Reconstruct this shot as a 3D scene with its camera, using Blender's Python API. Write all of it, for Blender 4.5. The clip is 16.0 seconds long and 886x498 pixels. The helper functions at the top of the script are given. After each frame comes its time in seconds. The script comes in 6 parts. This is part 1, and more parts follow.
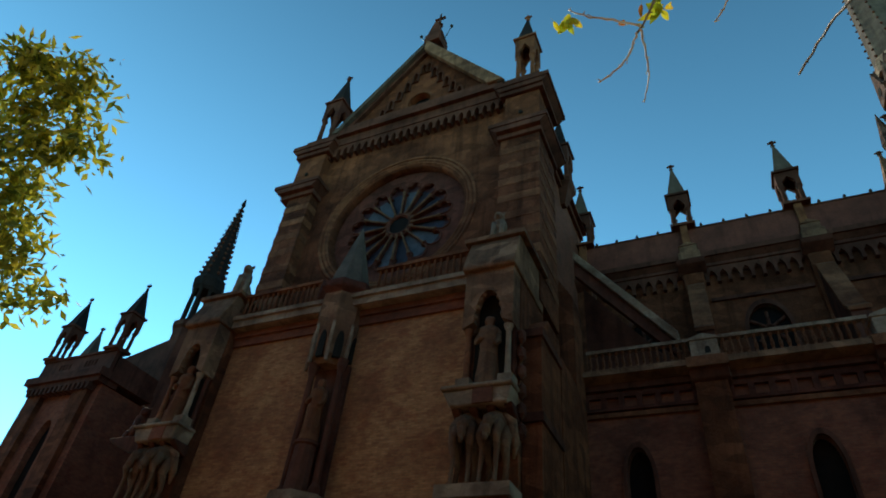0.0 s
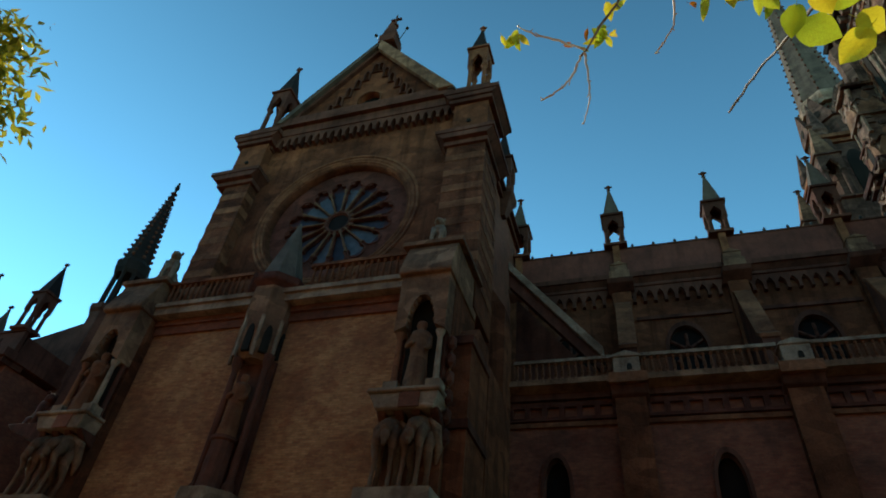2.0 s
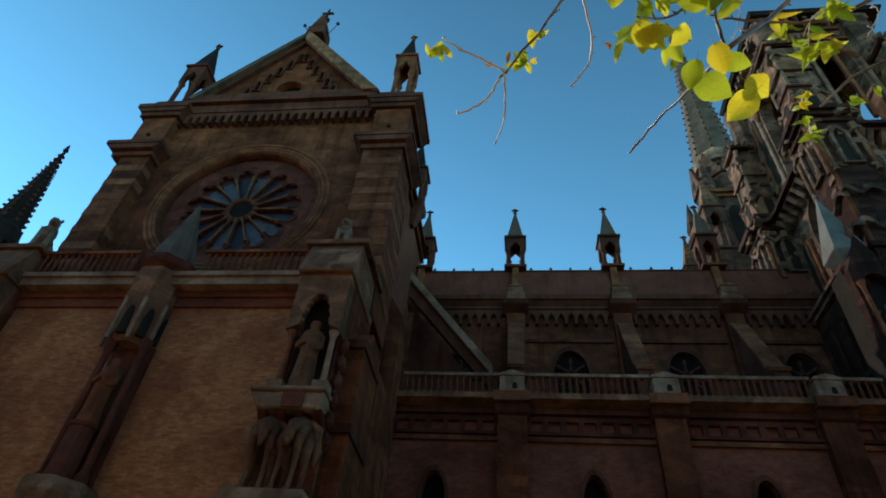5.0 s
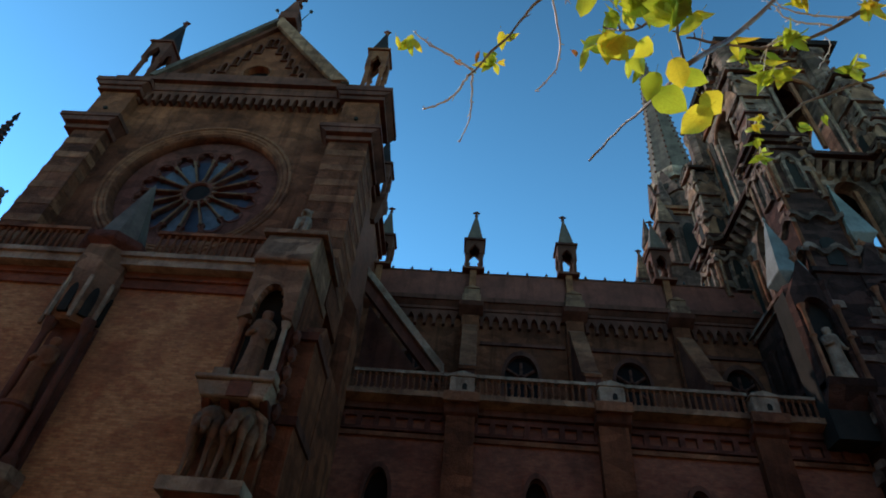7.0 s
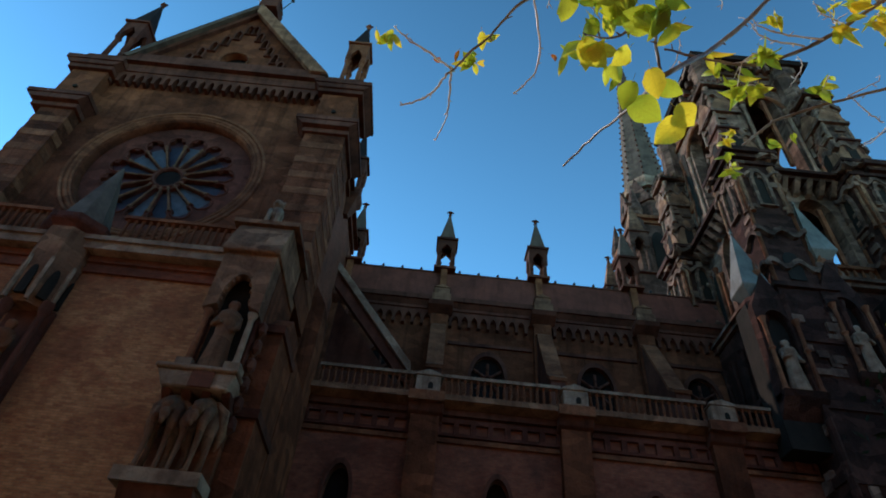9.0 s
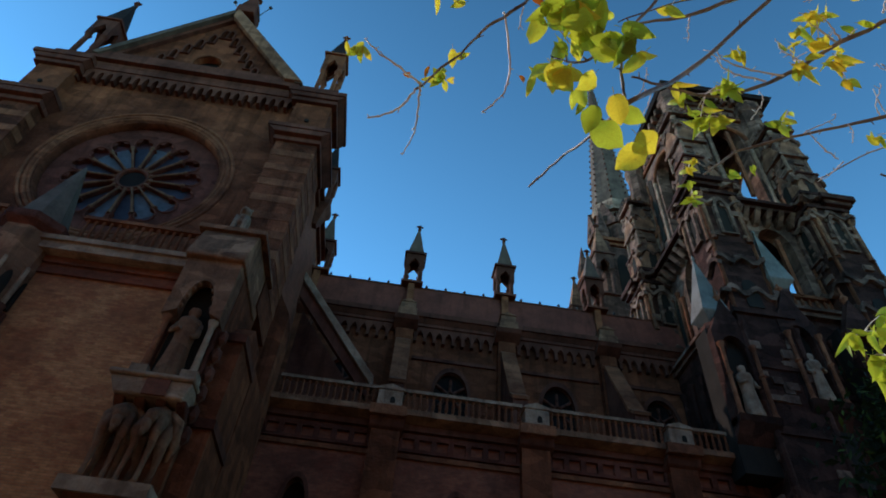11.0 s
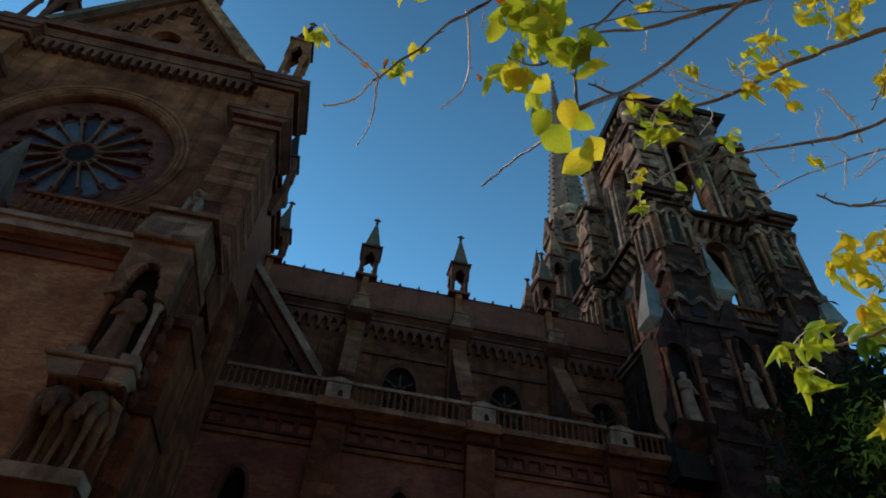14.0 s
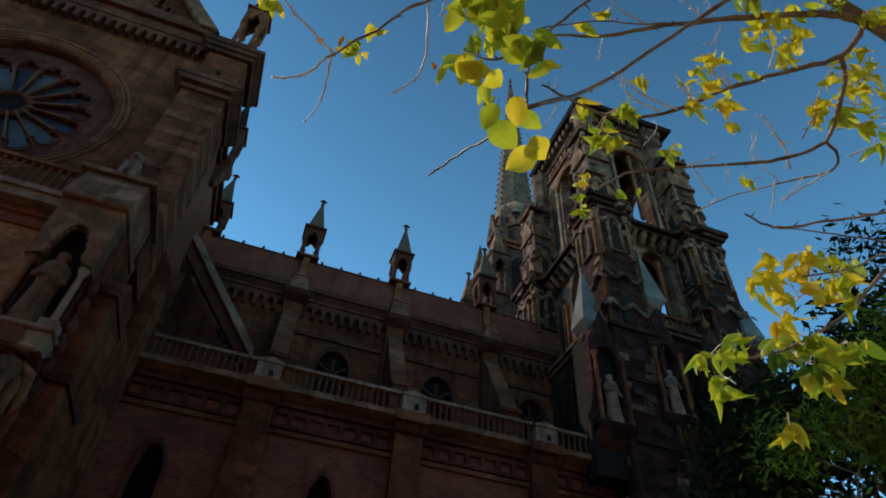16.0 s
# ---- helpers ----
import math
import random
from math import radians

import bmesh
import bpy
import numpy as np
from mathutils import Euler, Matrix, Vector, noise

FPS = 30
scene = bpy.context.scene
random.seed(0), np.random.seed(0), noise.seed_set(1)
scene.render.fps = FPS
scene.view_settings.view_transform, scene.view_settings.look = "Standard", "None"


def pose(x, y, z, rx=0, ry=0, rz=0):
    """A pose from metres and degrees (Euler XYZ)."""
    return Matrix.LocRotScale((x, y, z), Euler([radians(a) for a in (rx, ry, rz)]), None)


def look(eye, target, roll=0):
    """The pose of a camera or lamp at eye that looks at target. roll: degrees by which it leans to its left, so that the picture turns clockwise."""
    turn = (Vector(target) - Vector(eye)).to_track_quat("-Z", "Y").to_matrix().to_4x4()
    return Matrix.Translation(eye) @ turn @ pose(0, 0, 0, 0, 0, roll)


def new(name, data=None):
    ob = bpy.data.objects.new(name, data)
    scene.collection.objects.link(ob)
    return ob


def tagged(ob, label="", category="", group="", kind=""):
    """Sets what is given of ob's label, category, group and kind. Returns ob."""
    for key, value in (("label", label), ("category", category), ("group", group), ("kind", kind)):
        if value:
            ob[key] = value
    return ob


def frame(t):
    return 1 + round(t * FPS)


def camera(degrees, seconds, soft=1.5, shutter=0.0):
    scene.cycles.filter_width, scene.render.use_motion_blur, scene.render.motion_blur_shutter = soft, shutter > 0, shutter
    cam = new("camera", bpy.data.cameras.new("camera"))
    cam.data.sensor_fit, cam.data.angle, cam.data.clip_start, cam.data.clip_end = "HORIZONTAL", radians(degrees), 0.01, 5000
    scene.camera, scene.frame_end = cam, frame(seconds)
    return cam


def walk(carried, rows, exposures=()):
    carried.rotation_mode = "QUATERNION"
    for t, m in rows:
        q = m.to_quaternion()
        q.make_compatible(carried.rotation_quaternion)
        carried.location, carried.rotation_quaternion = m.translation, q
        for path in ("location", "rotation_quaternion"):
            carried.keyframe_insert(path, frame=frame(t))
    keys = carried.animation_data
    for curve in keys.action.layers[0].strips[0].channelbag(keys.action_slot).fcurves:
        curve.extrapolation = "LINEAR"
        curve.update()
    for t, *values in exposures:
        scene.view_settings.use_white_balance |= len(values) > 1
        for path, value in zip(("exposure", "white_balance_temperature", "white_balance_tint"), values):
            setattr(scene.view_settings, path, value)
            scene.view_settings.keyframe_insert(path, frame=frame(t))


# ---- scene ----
cam = camera(72.0, 16.0, soft=1.8)
PATH = [
    (0, -0.000, -0.000, 1.600, 130.22, -5.46, 24.05),
    (0.5, -0.003, 0.004, 1.604, 130.13, -5.70, 22.19),
    (1, 0.000, 0.003, 1.606, 130.75, -5.67, 20.55),
    (1.5, 0.009, 0.010, 1.616, 130.90, -5.20, 18.56),
    (2, 0.013, 0.015, 1.623, 131.19, -5.06, 16.77),
    (2.5, 0.018, 0.021, 1.631, 131.29, -5.07, 14.92),
    (3, 0.015, 0.021, 1.627, 131.62, -5.44, 13.87),
    (3.5, 0.013, 0.019, 1.624, 131.93, -5.52, 12.06),
    (4, 0.015, 0.022, 1.627, 131.95, -5.50, 10.56),
    (4.2, 0.017, 0.023, 1.627, 132.16, -4.92, 9.25),
    (6.3, 0.033, 0.038, 1.625, 133.25, -4.74, 2.41),
    (6.5, 0.034, 0.039, 1.625, 133.10, -4.76, 1.98),
    (7, 0.032, 0.032, 1.615, 133.12, -4.46, 0.08),
    (7.5, 0.033, 0.035, 1.618, 132.95, -4.51, -1.39),
    (8, 0.034, 0.037, 1.619, 132.85, -4.65, -2.17),
    (8.5, 0.035, 0.039, 1.622, 132.93, -4.51, -2.83),
    (9, 0.036, 0.039, 1.623, 133.28, -4.60, -3.63),
    (9.2, 0.037, 0.039, 1.624, 133.56, -4.38, -4.32),
    (11.3, 0.053, 0.046, 1.641, 135.40, -3.88, -7.69),
    (11.5, 0.054, 0.046, 1.643, 135.81, -3.54, -7.91),
    (12, 0.059, 0.042, 1.646, 136.68, -3.29, -8.64),
    (12.5, 0.058, 0.044, 1.645, 136.47, -3.45, -10.18),
    (13, 0.060, 0.047, 1.645, 136.24, -3.52, -11.04),
    (13.5, 0.066, 0.048, 1.645, 135.33, -3.37, -11.83),
    (14, 0.071, 0.047, 1.643, 134.91, -3.57, -12.46),
    (14.5, 0.074, 0.046, 1.641, 134.79, -3.61, -13.57),
    (15, 0.076, 0.049, 1.646, 134.61, -3.75, -15.73),
    (15.5, 0.078, 0.051, 1.645, 134.65, -3.75, -17.96),
    (16, 0.082, 0.048, 1.643, 134.37, -3.35, -19.59),
]
EXPOSURES = [(0, -0.97, 7400, 6), (4.2, -0.82, 7350, 5), (6.3, -0.75, 6650, 15), (9, -0.74, 6550, 17), (12, -0.98, 6300, 19), (13, -1.08, 6700, 18), (14, -1.06, 6950, 17), (16, -1.03, 7000, 17)]
walk(cam, [(t, pose(x, y, z, rx, ry, rz)) for t, x, y, z, rx, ry, rz in PATH], EXPOSURES)

# ---- light ----
SUN_AZ, SUN_EL = -57.0, 41.0
world = bpy.data.worlds.new("sky")
scene.world = world
world.use_nodes = True
wn = world.node_tree.nodes
sky = wn.new("ShaderNodeTexSky")
sky.sky_type = "NISHITA"
sky.sun_disc = False
sky.sun_elevation, sky.sun_rotation = radians(SUN_EL), radians(SUN_AZ)
sky.air_density, sky.dust_density, sky.ozone_density = 1.0, 0.0, 2.6
wn["Background"].inputs["Strength"].default_value = 0.42
deep = wn.new("ShaderNodeGamma")
deep.inputs["Gamma"].default_value = 1.1
world.node_tree.links.new(sky.outputs[0], deep.inputs["Color"])
cyan = wn.new("ShaderNodeMix")
cyan.data_type, cyan.blend_type = "RGBA", "MULTIPLY"
cyan.inputs[0].default_value, cyan.inputs[7].default_value = 1.0, (0.45, 0.93, 0.90, 1)
world.node_tree.links.new(deep.outputs[0], cyan.inputs[6])
# the clear sky deepens towards the zenith
up = wn.new("ShaderNodeSeparateXYZ")
world.node_tree.links.new(wn.new("ShaderNodeTexCoord").outputs["Generated"], up.inputs[0])
zenith = wn.new("ShaderNodeMapRange")
for key, v in (("From Min", 0.25), ("From Max", 0.95), ("To Min", 1.5), ("To Max", 0.48)):
    zenith.inputs[key].default_value = v
world.node_tree.links.new(up.outputs[2], zenith.inputs["Value"])
fade = wn.new("ShaderNodeVectorMath")
fade.operation = "SCALE"
world.node_tree.links.new(cyan.outputs[2], fade.inputs[0])
world.node_tree.links.new(zenith.outputs[0], fade.inputs["Scale"])
world.node_tree.links.new(fade.outputs[0], wn["Background"].inputs["Color"])
sun = new("sun", bpy.data.lights.new("sun", "SUN"))
sun.data.energy, sun.data.angle, sun.data.color = 5.0, radians(0.5), (1.0, 0.91, 0.78)
sd = Vector((math.sin(radians(SUN_AZ)) * math.cos(radians(SUN_EL)), math.cos(radians(SUN_AZ)) * math.cos(radians(SUN_EL)), math.sin(radians(SUN_EL))))
sun.matrix_world = look(sd * 60 + Vector((0, 0, 2)), (0, 0, 2))

# ---- materials ----
def material(name, rough=0.8):
    m = bpy.data.materials.new(name)
    m.use_nodes = True
    b = m.node_tree.nodes["Principled BSDF"]
    b.inputs["Roughness"].default_value = rough
    return m, m.node_tree.nodes, m.node_tree.links, b


def ramp(nodes, links, source, stops):
    r = nodes.new("ShaderNodeValToRGB")
    while len(r.color_ramp.elements) < len(stops):
        r.color_ramp.elements.new(0.5)
    for e, (p, c) in zip(r.color_ramp.elements, stops):
        e.position, e.color = p, (*c, 1)
    links.new(source, r.inputs[0])
    return r.outputs[0]


def noise_of(nodes, links, vec, scale, detail=6, rough=0.6):
    n = nodes.new("ShaderNodeTexNoise")
    n.inputs["Scale"].default_value, n.inputs["Detail"].default_value, n.inputs["Roughness"].default_value = scale, detail, rough
    links.new(vec, n.inputs["Vector"])
    return n.outputs["Fac"]


def mixed(nodes, links, fac, a, b, mode="MIX"):
    x = nodes.new("ShaderNodeMix")
    x.data_type, x.blend_type = "RGBA", mode
    for socket, v in ((x.inputs[0], fac), (x.inputs[6], a), (x.inputs[7], b)):
        if isinstance(v, (float, int)):
            socket.default_value = v
        elif isinstance(v, tuple):
            socket.default_value = (*v, 1)
        else:
            links.new(v, socket)
    return x.outputs[2]


def bumped(nodes, links, b, height, strength, distance):
    k = nodes.new("ShaderNodeBump")
    k.inputs["Strength"].default_value, k.inputs["Distance"].default_value = strength, distance
    links.new(height, k.inputs["Height"])
    links.new(k.outputs[0], b.inputs["Normal"])


def stone(name, base, dark, rough=0.85, big=0.5, grain=9.0, relief=0.03, streak=0.5, carved=0.0):
    """Weathered stone, plaster or slate: grain, blotches and rain streaks."""
    m, n, l, b = material(name, rough)
    b.inputs["Specular IOR Level"].default_value = 0.07
    co = n.new("ShaderNodeTexCoord").outputs["Object"]
    blot = noise_of(n, l, co, big, 8, 0.65)
    mp = n.new("ShaderNodeMapping")
    mp.inputs["Scale"].default_value = (2.2, 2.2, 0.18)
    l.new(co, mp.inputs["Vector"])
    run = noise_of(n, l, mp.outputs[0], 1.3, 5, 0.6)
    fine = noise_of(n, l, co, grain, 8, 0.7)
    c = mixed(n, l, ramp(n, l, blot, [(0.35, (0, 0, 0)), (0.68, (1, 1, 1))]), dark, base)
    c = mixed(n, l, ramp(n, l, run, [(0.5, (0, 0, 0)), (0.75, (streak,) * 3)]), c, tuple(v * 0.45 for v in dark))
    c = mixed(n, l, 0.35, c, ramp(n, l, fine, [(0.3, (0.35,) * 3), (0.7, (0.65,) * 3)]), "OVERLAY")
    if carved:
        # courses of uneven blocks, some paler, some sooty, with worn joints
        stretch = n.new("ShaderNodeMapping")
        stretch.inputs["Scale"].default_value = (1.0, 1.0, 2.1)
        l.new(co, stretch.inputs["Vector"])
        cell = n.new("ShaderNodeTexVoronoi")
        cell.inputs["Scale"].default_value = 1.25
        l.new(stretch.outputs[0], cell.inputs["Vector"])
        tone = n.new("ShaderNodeSeparateColor")
        l.new(cell.outputs["Color"], tone.inputs[0])
        c = mixed(n, l, carved, c, ramp(n, l, tone.outputs[0], [(0.0, (0.2,) * 3), (0.6, (0.5,) * 3), (1.0, (0.85,) * 3)]), "OVERLAY")
        worn = noise_of(n, l, co, 1.7, 6, 0.7)
        fine = mixed(n, l, 0.45, fine, worn)
        relief = 0.16
    l.new(c, b.inputs["Base Color"])
    bumped(n, l, b, fine, 0.6 if not carved else 0.9, relief)
    return m


def brickwork(name, c1, c2, mortar, stain):
    """Brick courses at true size, on walls that face along x or y."""
    m, n, l, b = material(name, 0.9)
    b.inputs["Specular IOR Level"].default_value = 0.18
    co = n.new("ShaderNodeTexCoord").outputs["Object"]
    s = n.new("ShaderNodeSeparateXYZ")
    l.new(co, s.inputs[0])
    add = n.new("ShaderNodeMath")
    l.new(s.outputs[0], add.inputs[0]), l.new(s.outputs[1], add.inputs[1])
    cm = n.new("ShaderNodeCombineXYZ")
    l.new(add.outputs[0], cm.inputs[0]), l.new(s.outputs[2], cm.inputs[1])
    t = n.new("ShaderNodeTexBrick")
    for key, v in (("Scale", 1.0), ("Brick Width", 0.27), ("Row Height", 0.078), ("Mortar Size", 0.009), ("Mortar Smooth", 0.3), ("Bias", -0.1)):
        t.inputs[key].default_value = v
    t.inputs["Color1"].default_value, t.inputs["Color2"].default_value, t.inputs["Mortar"].default_value = (*c1, 1), (*c2, 1), (*mortar, 1)
    l.new(cm.outputs[0], t.inputs["Vector"])
    blot = noise_of(n, l, co, 0.45, 8, 0.65)
    mp = n.new("ShaderNodeMapping")
    mp.inputs["Scale"].default_value = (2.0, 2.0, 3.8)
    l.new(co, mp.inputs["Vector"])
    mid = noise_of(n, l, mp.outputs[0], 1.5, 8, 0.75)
    c = mixed(n, l, ramp(n, l, blot, [(0.44, (0, 0, 0)), (0.64, (0.8,) * 3)]), t.outputs["Color"], stain)
    patch = noise_of(n, l, mp.outputs[0], 0.33, 8, 0.78)
    c = mixed(n, l, ramp(n, l, patch, [(0.5, (0, 0, 0)), (0.66, (0.55,) * 3)]), c, tuple(v * k for v, k in zip(c2, (0.8, 0.55, 0.5))))
    c = mixed(n, l, 0.5, c, ramp(n, l, mid, [(0.3, (0.16,) * 3), (0.7, (0.82,) * 3)]), "OVERLAY")
    l.new(c, b.inputs["Base Color"])
    bumped(n, l, b, t.outputs["Fac"], 0.6, -0.012)
    return m


def leafy(name, stops, through_col, amount=0.5, single=False, rough=0.32):
    """Leaves that let light through; each one its own tint."""
    m, n, l, b = material(name, rough)
    b.inputs["Specular IOR Level"].default_value = 0.5 if rough < 0.5 else 0.12
    if single:
        c = ramp(n, l, n.new("ShaderNodeObjectInfo").outputs["Random"], stops)
    else:
        c = ramp(n, l, n.new("ShaderNodeNewGeometry").outputs["Random Per Island"], stops)
    co = n.new("ShaderNodeTexCoord").outputs["Object"]
    c = mixed(n, l, 0.45, c, ramp(n, l, noise_of(n, l, co, 45, 4), [(0.3, (0.3,) * 3), (0.7, (0.7,) * 3)]), "OVERLAY")
    if single:
        s = n.new("ShaderNodeSeparateXYZ")
        l.new(co, s.inputs[0])

        def calc(op, a, v):
            k = n.new("ShaderNodeMath")
            k.operation = op
            l.new(a, k.inputs[0])
            if isinstance(v, float):
                k.inputs[1].default_value = v
            else:
                l.new(v, k.inputs[1])
            return k.outputs[0]

        side = calc("ABSOLUTE", s.outputs[0], 0.0)
        rise = calc("FRACT", calc("MULTIPLY", calc("SUBTRACT", s.outputs[1], calc("MULTIPLY", side, 0.8)), 7.5), 0.0)
        vein = calc("LESS_THAN", rise, 0.16)
        rib = calc("LESS_THAN", side, 0.018)
        c = mixed(n, l, calc("MULTIPLY", calc("MAXIMUM", vein, rib), 0.12), c, (0.30, 0.24, 0.02))
        spots = noise_of(n, l, co, 7, 5, 0.7)
        c = mixed(n, l, ramp(n, l, spots, [(0.52, (0, 0, 0)), (0.8, (0.55,) * 3)]), c, (0.34, 0.24, 0.04))
    l.new(c, b.inputs["Base Color"])
    tr = n.new("ShaderNodeBsdfTranslucent")
    l.new(mixed(n, l, 1.0, c, through_col, "MULTIPLY"), tr.inputs["Color"])
    mx = n.new("ShaderNodeMixShader")
    mx.inputs[0].default_value = amount
    l.new(b.outputs[0], mx.inputs[1]), l.new(tr.outputs[0], mx.inputs[2])
    l.new(mx.outputs[0], n["Material Output"].inputs["Surface"])
    return m


BRICK = brickwork("ochre_brick", (0.47, 0.20, 0.088), (0.30, 0.108, 0.05), (0.28, 0.15, 0.08), (0.18, 0.062, 0.032))
BRICK_RED = brickwork("red_brick", (0.25, 0.072, 0.039), (0.185, 0.05, 0.03), (0.145, 0.066, 0.042), (0.085, 0.029, 0.019))
STONE = stone("weathered_stone", (0.31, 0.11, 0.054), (0.105, 0.032, 0.017), carved=0.35)
STONE_MID = stone("buff_stone", (0.31, 0.145, 0.084), (0.10, 0.041, 0.026), streak=0.7, carved=0.5)
STONE_PALE = stone("pale_stone", (0.40, 0.25, 0.175), (0.15, 0.08, 0.055), big=0.8, streak=0.6, carved=0.3)
STONE_DARK = stone("dark_stone", (0.15, 0.052, 0.034), (0.052, 0.0175, 0.0125), streak=0.7)
TOWER_STONE = stone("rough_tower_stone", (0.275, 0.15, 0.108), (0.052, 0.026, 0.02), streak=0.6, carved=0.75)
FAR_STONE = stone("far_tower_stone", (0.18, 0.088, 0.066), (0.042, 0.02, 0.0155), streak=0.7, carved=0.6)
# Darker tower stone: shade on base and ledges is put into the colour.
TOWER_BASE = stone("shaded_tower_stone", (0.075, 0.029, 0.021), (0.024, 0.0095, 0.0075), streak=0.6, carved=0.75)
RENDERED = stone("brown_render", (0.22, 0.066, 0.031), (0.07, 0.0195, 0.010), big=0.4, streak=0.75, carved=0.45)
PALE_WALL = stone("bounce_wall_render", (0.34, 0.225, 0.13), (0.26, 0.165, 0.09))
PINK = stone("red_painted_render", (0.17, 0.05, 0.033), (0.07, 0.022, 0.016), carved=0.5)
TILE = stone("red_roof", (0.19, 0.055, 0.038), (0.10, 0.032, 0.024), big=0.8, grain=14)
SLATE = stone("grey_green_slate", (0.15, 0.10, 0.078), (0.065, 0.042, 0.033), rough=0.8, big=0.7)
LEAD = stone("pale_lead", (0.19, 0.175, 0.155), (0.09, 0.08, 0.07), rough=0.5, big=0.6)
# Near-black slate: the shade of backlit parts is put into the colour.
SLATE_DARK = stone("shaded_slate", (0.03, 0.02, 0.019), (0.012, 0.009, 0.009), rough=0.9, big=0.7)
IRON = stone("dark_iron", (0.05, 0.05, 0.05), (0.02, 0.02, 0.02), rough=0.5)
# Near-black fill: shade inside niches, holes and openings is put into the colour.
VOID = stone("recess_shade", (0.03, 0.022, 0.018), (0.015, 0.012, 0.01))
GROUND = stone("grey_paving", (0.42, 0.25, 0.13), (0.31, 0.18, 0.09), big=0.2, streak=0.0)
BARK = stone("brown_bark", (0.36, 0.29, 0.24), (0.065, 0.033, 0.025), big=9, grain=90, relief=0.004, streak=0.0)
# Near-white, so the sun's highlight on thin twigs sits in the base colour.
TWIG = stone("sunlit_twig", (0.9, 0.86, 0.84), (0.6, 0.47, 0.42), big=11, grain=120, relief=0.002, streak=0.0)


for bark in (BARK, TWIG):
    bark.node_tree.nodes["Principled BSDF"].inputs["Roughness"].default_value = 0.42
    bark.node_tree.nodes["Principled BSDF"].inputs["Specular IOR Level"].default_value = 0.6


def glazing(name, tint):
    m, n, l, b = material(name, 0.5)
    co = n.new("ShaderNodeTexCoord").outputs["Object"]
    c = ramp(n, l, noise_of(n, l, co, 2.5, 5), [(0.3, tuple(v * 0.5 for v in tint)), (0.7, tint)])
    l.new(c, b.inputs["Base Color"])
    b.inputs["Specular IOR Level"].default_value = 0.15
    bumped(n, l, b, noise_of(n, l, co, 6, 3), 0.3, 0.02)
    return m


GLASS = glazing("leaded_glass", (0.038, 0.033, 0.05))
GLASS_DARK = stone("dark_window_glass", (0.02, 0.013, 0.011), (0.009, 0.006, 0.006), rough=0.85)
# Paler copy of the petal glass, with sky reflection painted into the tint.
GLASS_SHEEN = glazing("sheen_leaded_glass", (0.10, 0.098, 0.118))
GLASS_RED = glazing("red_leaded_glass", (0.075, 0.026, 0.03))
LEAF_YELLOW = leafy("yellow_leaf", [(0.0, (0.66, 0.62, 0.09)), (0.4, (0.78, 0.62, 0.09)), (0.7, (0.58, 0.62, 0.10)), (1.0, (0.72, 0.46, 0.06))], (1.3, 1.25, 0.55), 0.62, True)
LEAF_GREEN = leafy("green_leaf", [(0.0, (0.24, 0.28, 0.04)), (0.3, (0.40, 0.44, 0.06)), (0.6, (0.52, 0.56, 0.09)), (1.0, (0.62, 0.60, 0.10))], (1.2, 1.3, 0.55), 0.62, True)
LEAF_ORANGE = leafy("orange_leaf", [(0.0, (0.5, 0.22, 0.03)), (1.0, (0.4, 0.12, 0.02))], (1.0, 0.8, 0.5), 0.5, True)
LEAF_DEEP = leafy("deep_green_leaf", [(0.0, (0.08, 0.2, 0.04)), (1.0, (0.12, 0.26, 0.04))], (0.9, 1.0, 0.5), 0.45, True)
LEAF_TREE = leafy("tree_leaf", [(0.0, (0.12, 0.15, 0.03)), (0.35, (0.26, 0.28, 0.05)), (0.65, (0.5, 0.45, 0.075)), (1.0, (0.82, 0.74, 0.18))], (1.05, 1.0, 0.5), 0.6)
# One tree's leaves in two tones: shade and sunlight are in the colours.
LEAF_SHADED = leafy("shaded_tree_leaf", [(0.0, (0.010, 0.013, 0.007)), (0.6, (0.016, 0.022, 0.009)), (0.9, (0.026, 0.036, 0.011)), (1.0, (0.07, 0.10, 0.022))], (0.9, 1.0, 0.5), 0.35, False, 0.75)
LEAF_LIT = leafy("lit_tree_leaf", [(0.0, (0.05, 0.08, 0.018)), (0.5, (0.12, 0.18, 0.035)), (1.0, (0.26, 0.34, 0.06))], (1.0, 1.1, 0.5), 0.5, False, 0.6)

# ---- building helpers ----
def box(bm, x0, x1, y0, y1, z0, z1):
    v = [bm.verts.new((x, y, z)) for z in (z0, z1) for x, y in ((x0, y0), (x1, y0), (x1, y1), (x0, y1))]
    for f in ((3, 2, 1, 0), (4, 5, 6, 7), (0, 1, 5, 4), (1, 2, 6, 5), (2, 3, 7, 6), (3, 0, 4, 7)):
        bm.faces.new([v[i] for i in f])
    return bm


def prism(bm, pts, a, b, axis="y"):
    """A polygon of (u, z) pushed from a to b along y or x."""
    at = (lambda u, w, c: (u, c, w)) if axis == "y" else (lambda u, w, c: (c, u, w))
    lo, hi = [bm.verts.new(at(u, w, a)) for u, w in pts], [bm.verts.new(at(u, w, b)) for u, w in pts]
    bm.faces.new(lo), bm.faces.new(hi[::-1])
    for i in range(len(pts)):
        j = (i + 1) % len(pts)
        bm.faces.new((lo[j], lo[i], hi[i], hi[j]))
    bmesh.ops.recalc_face_normals(bm, faces=bm.faces)
    return bm


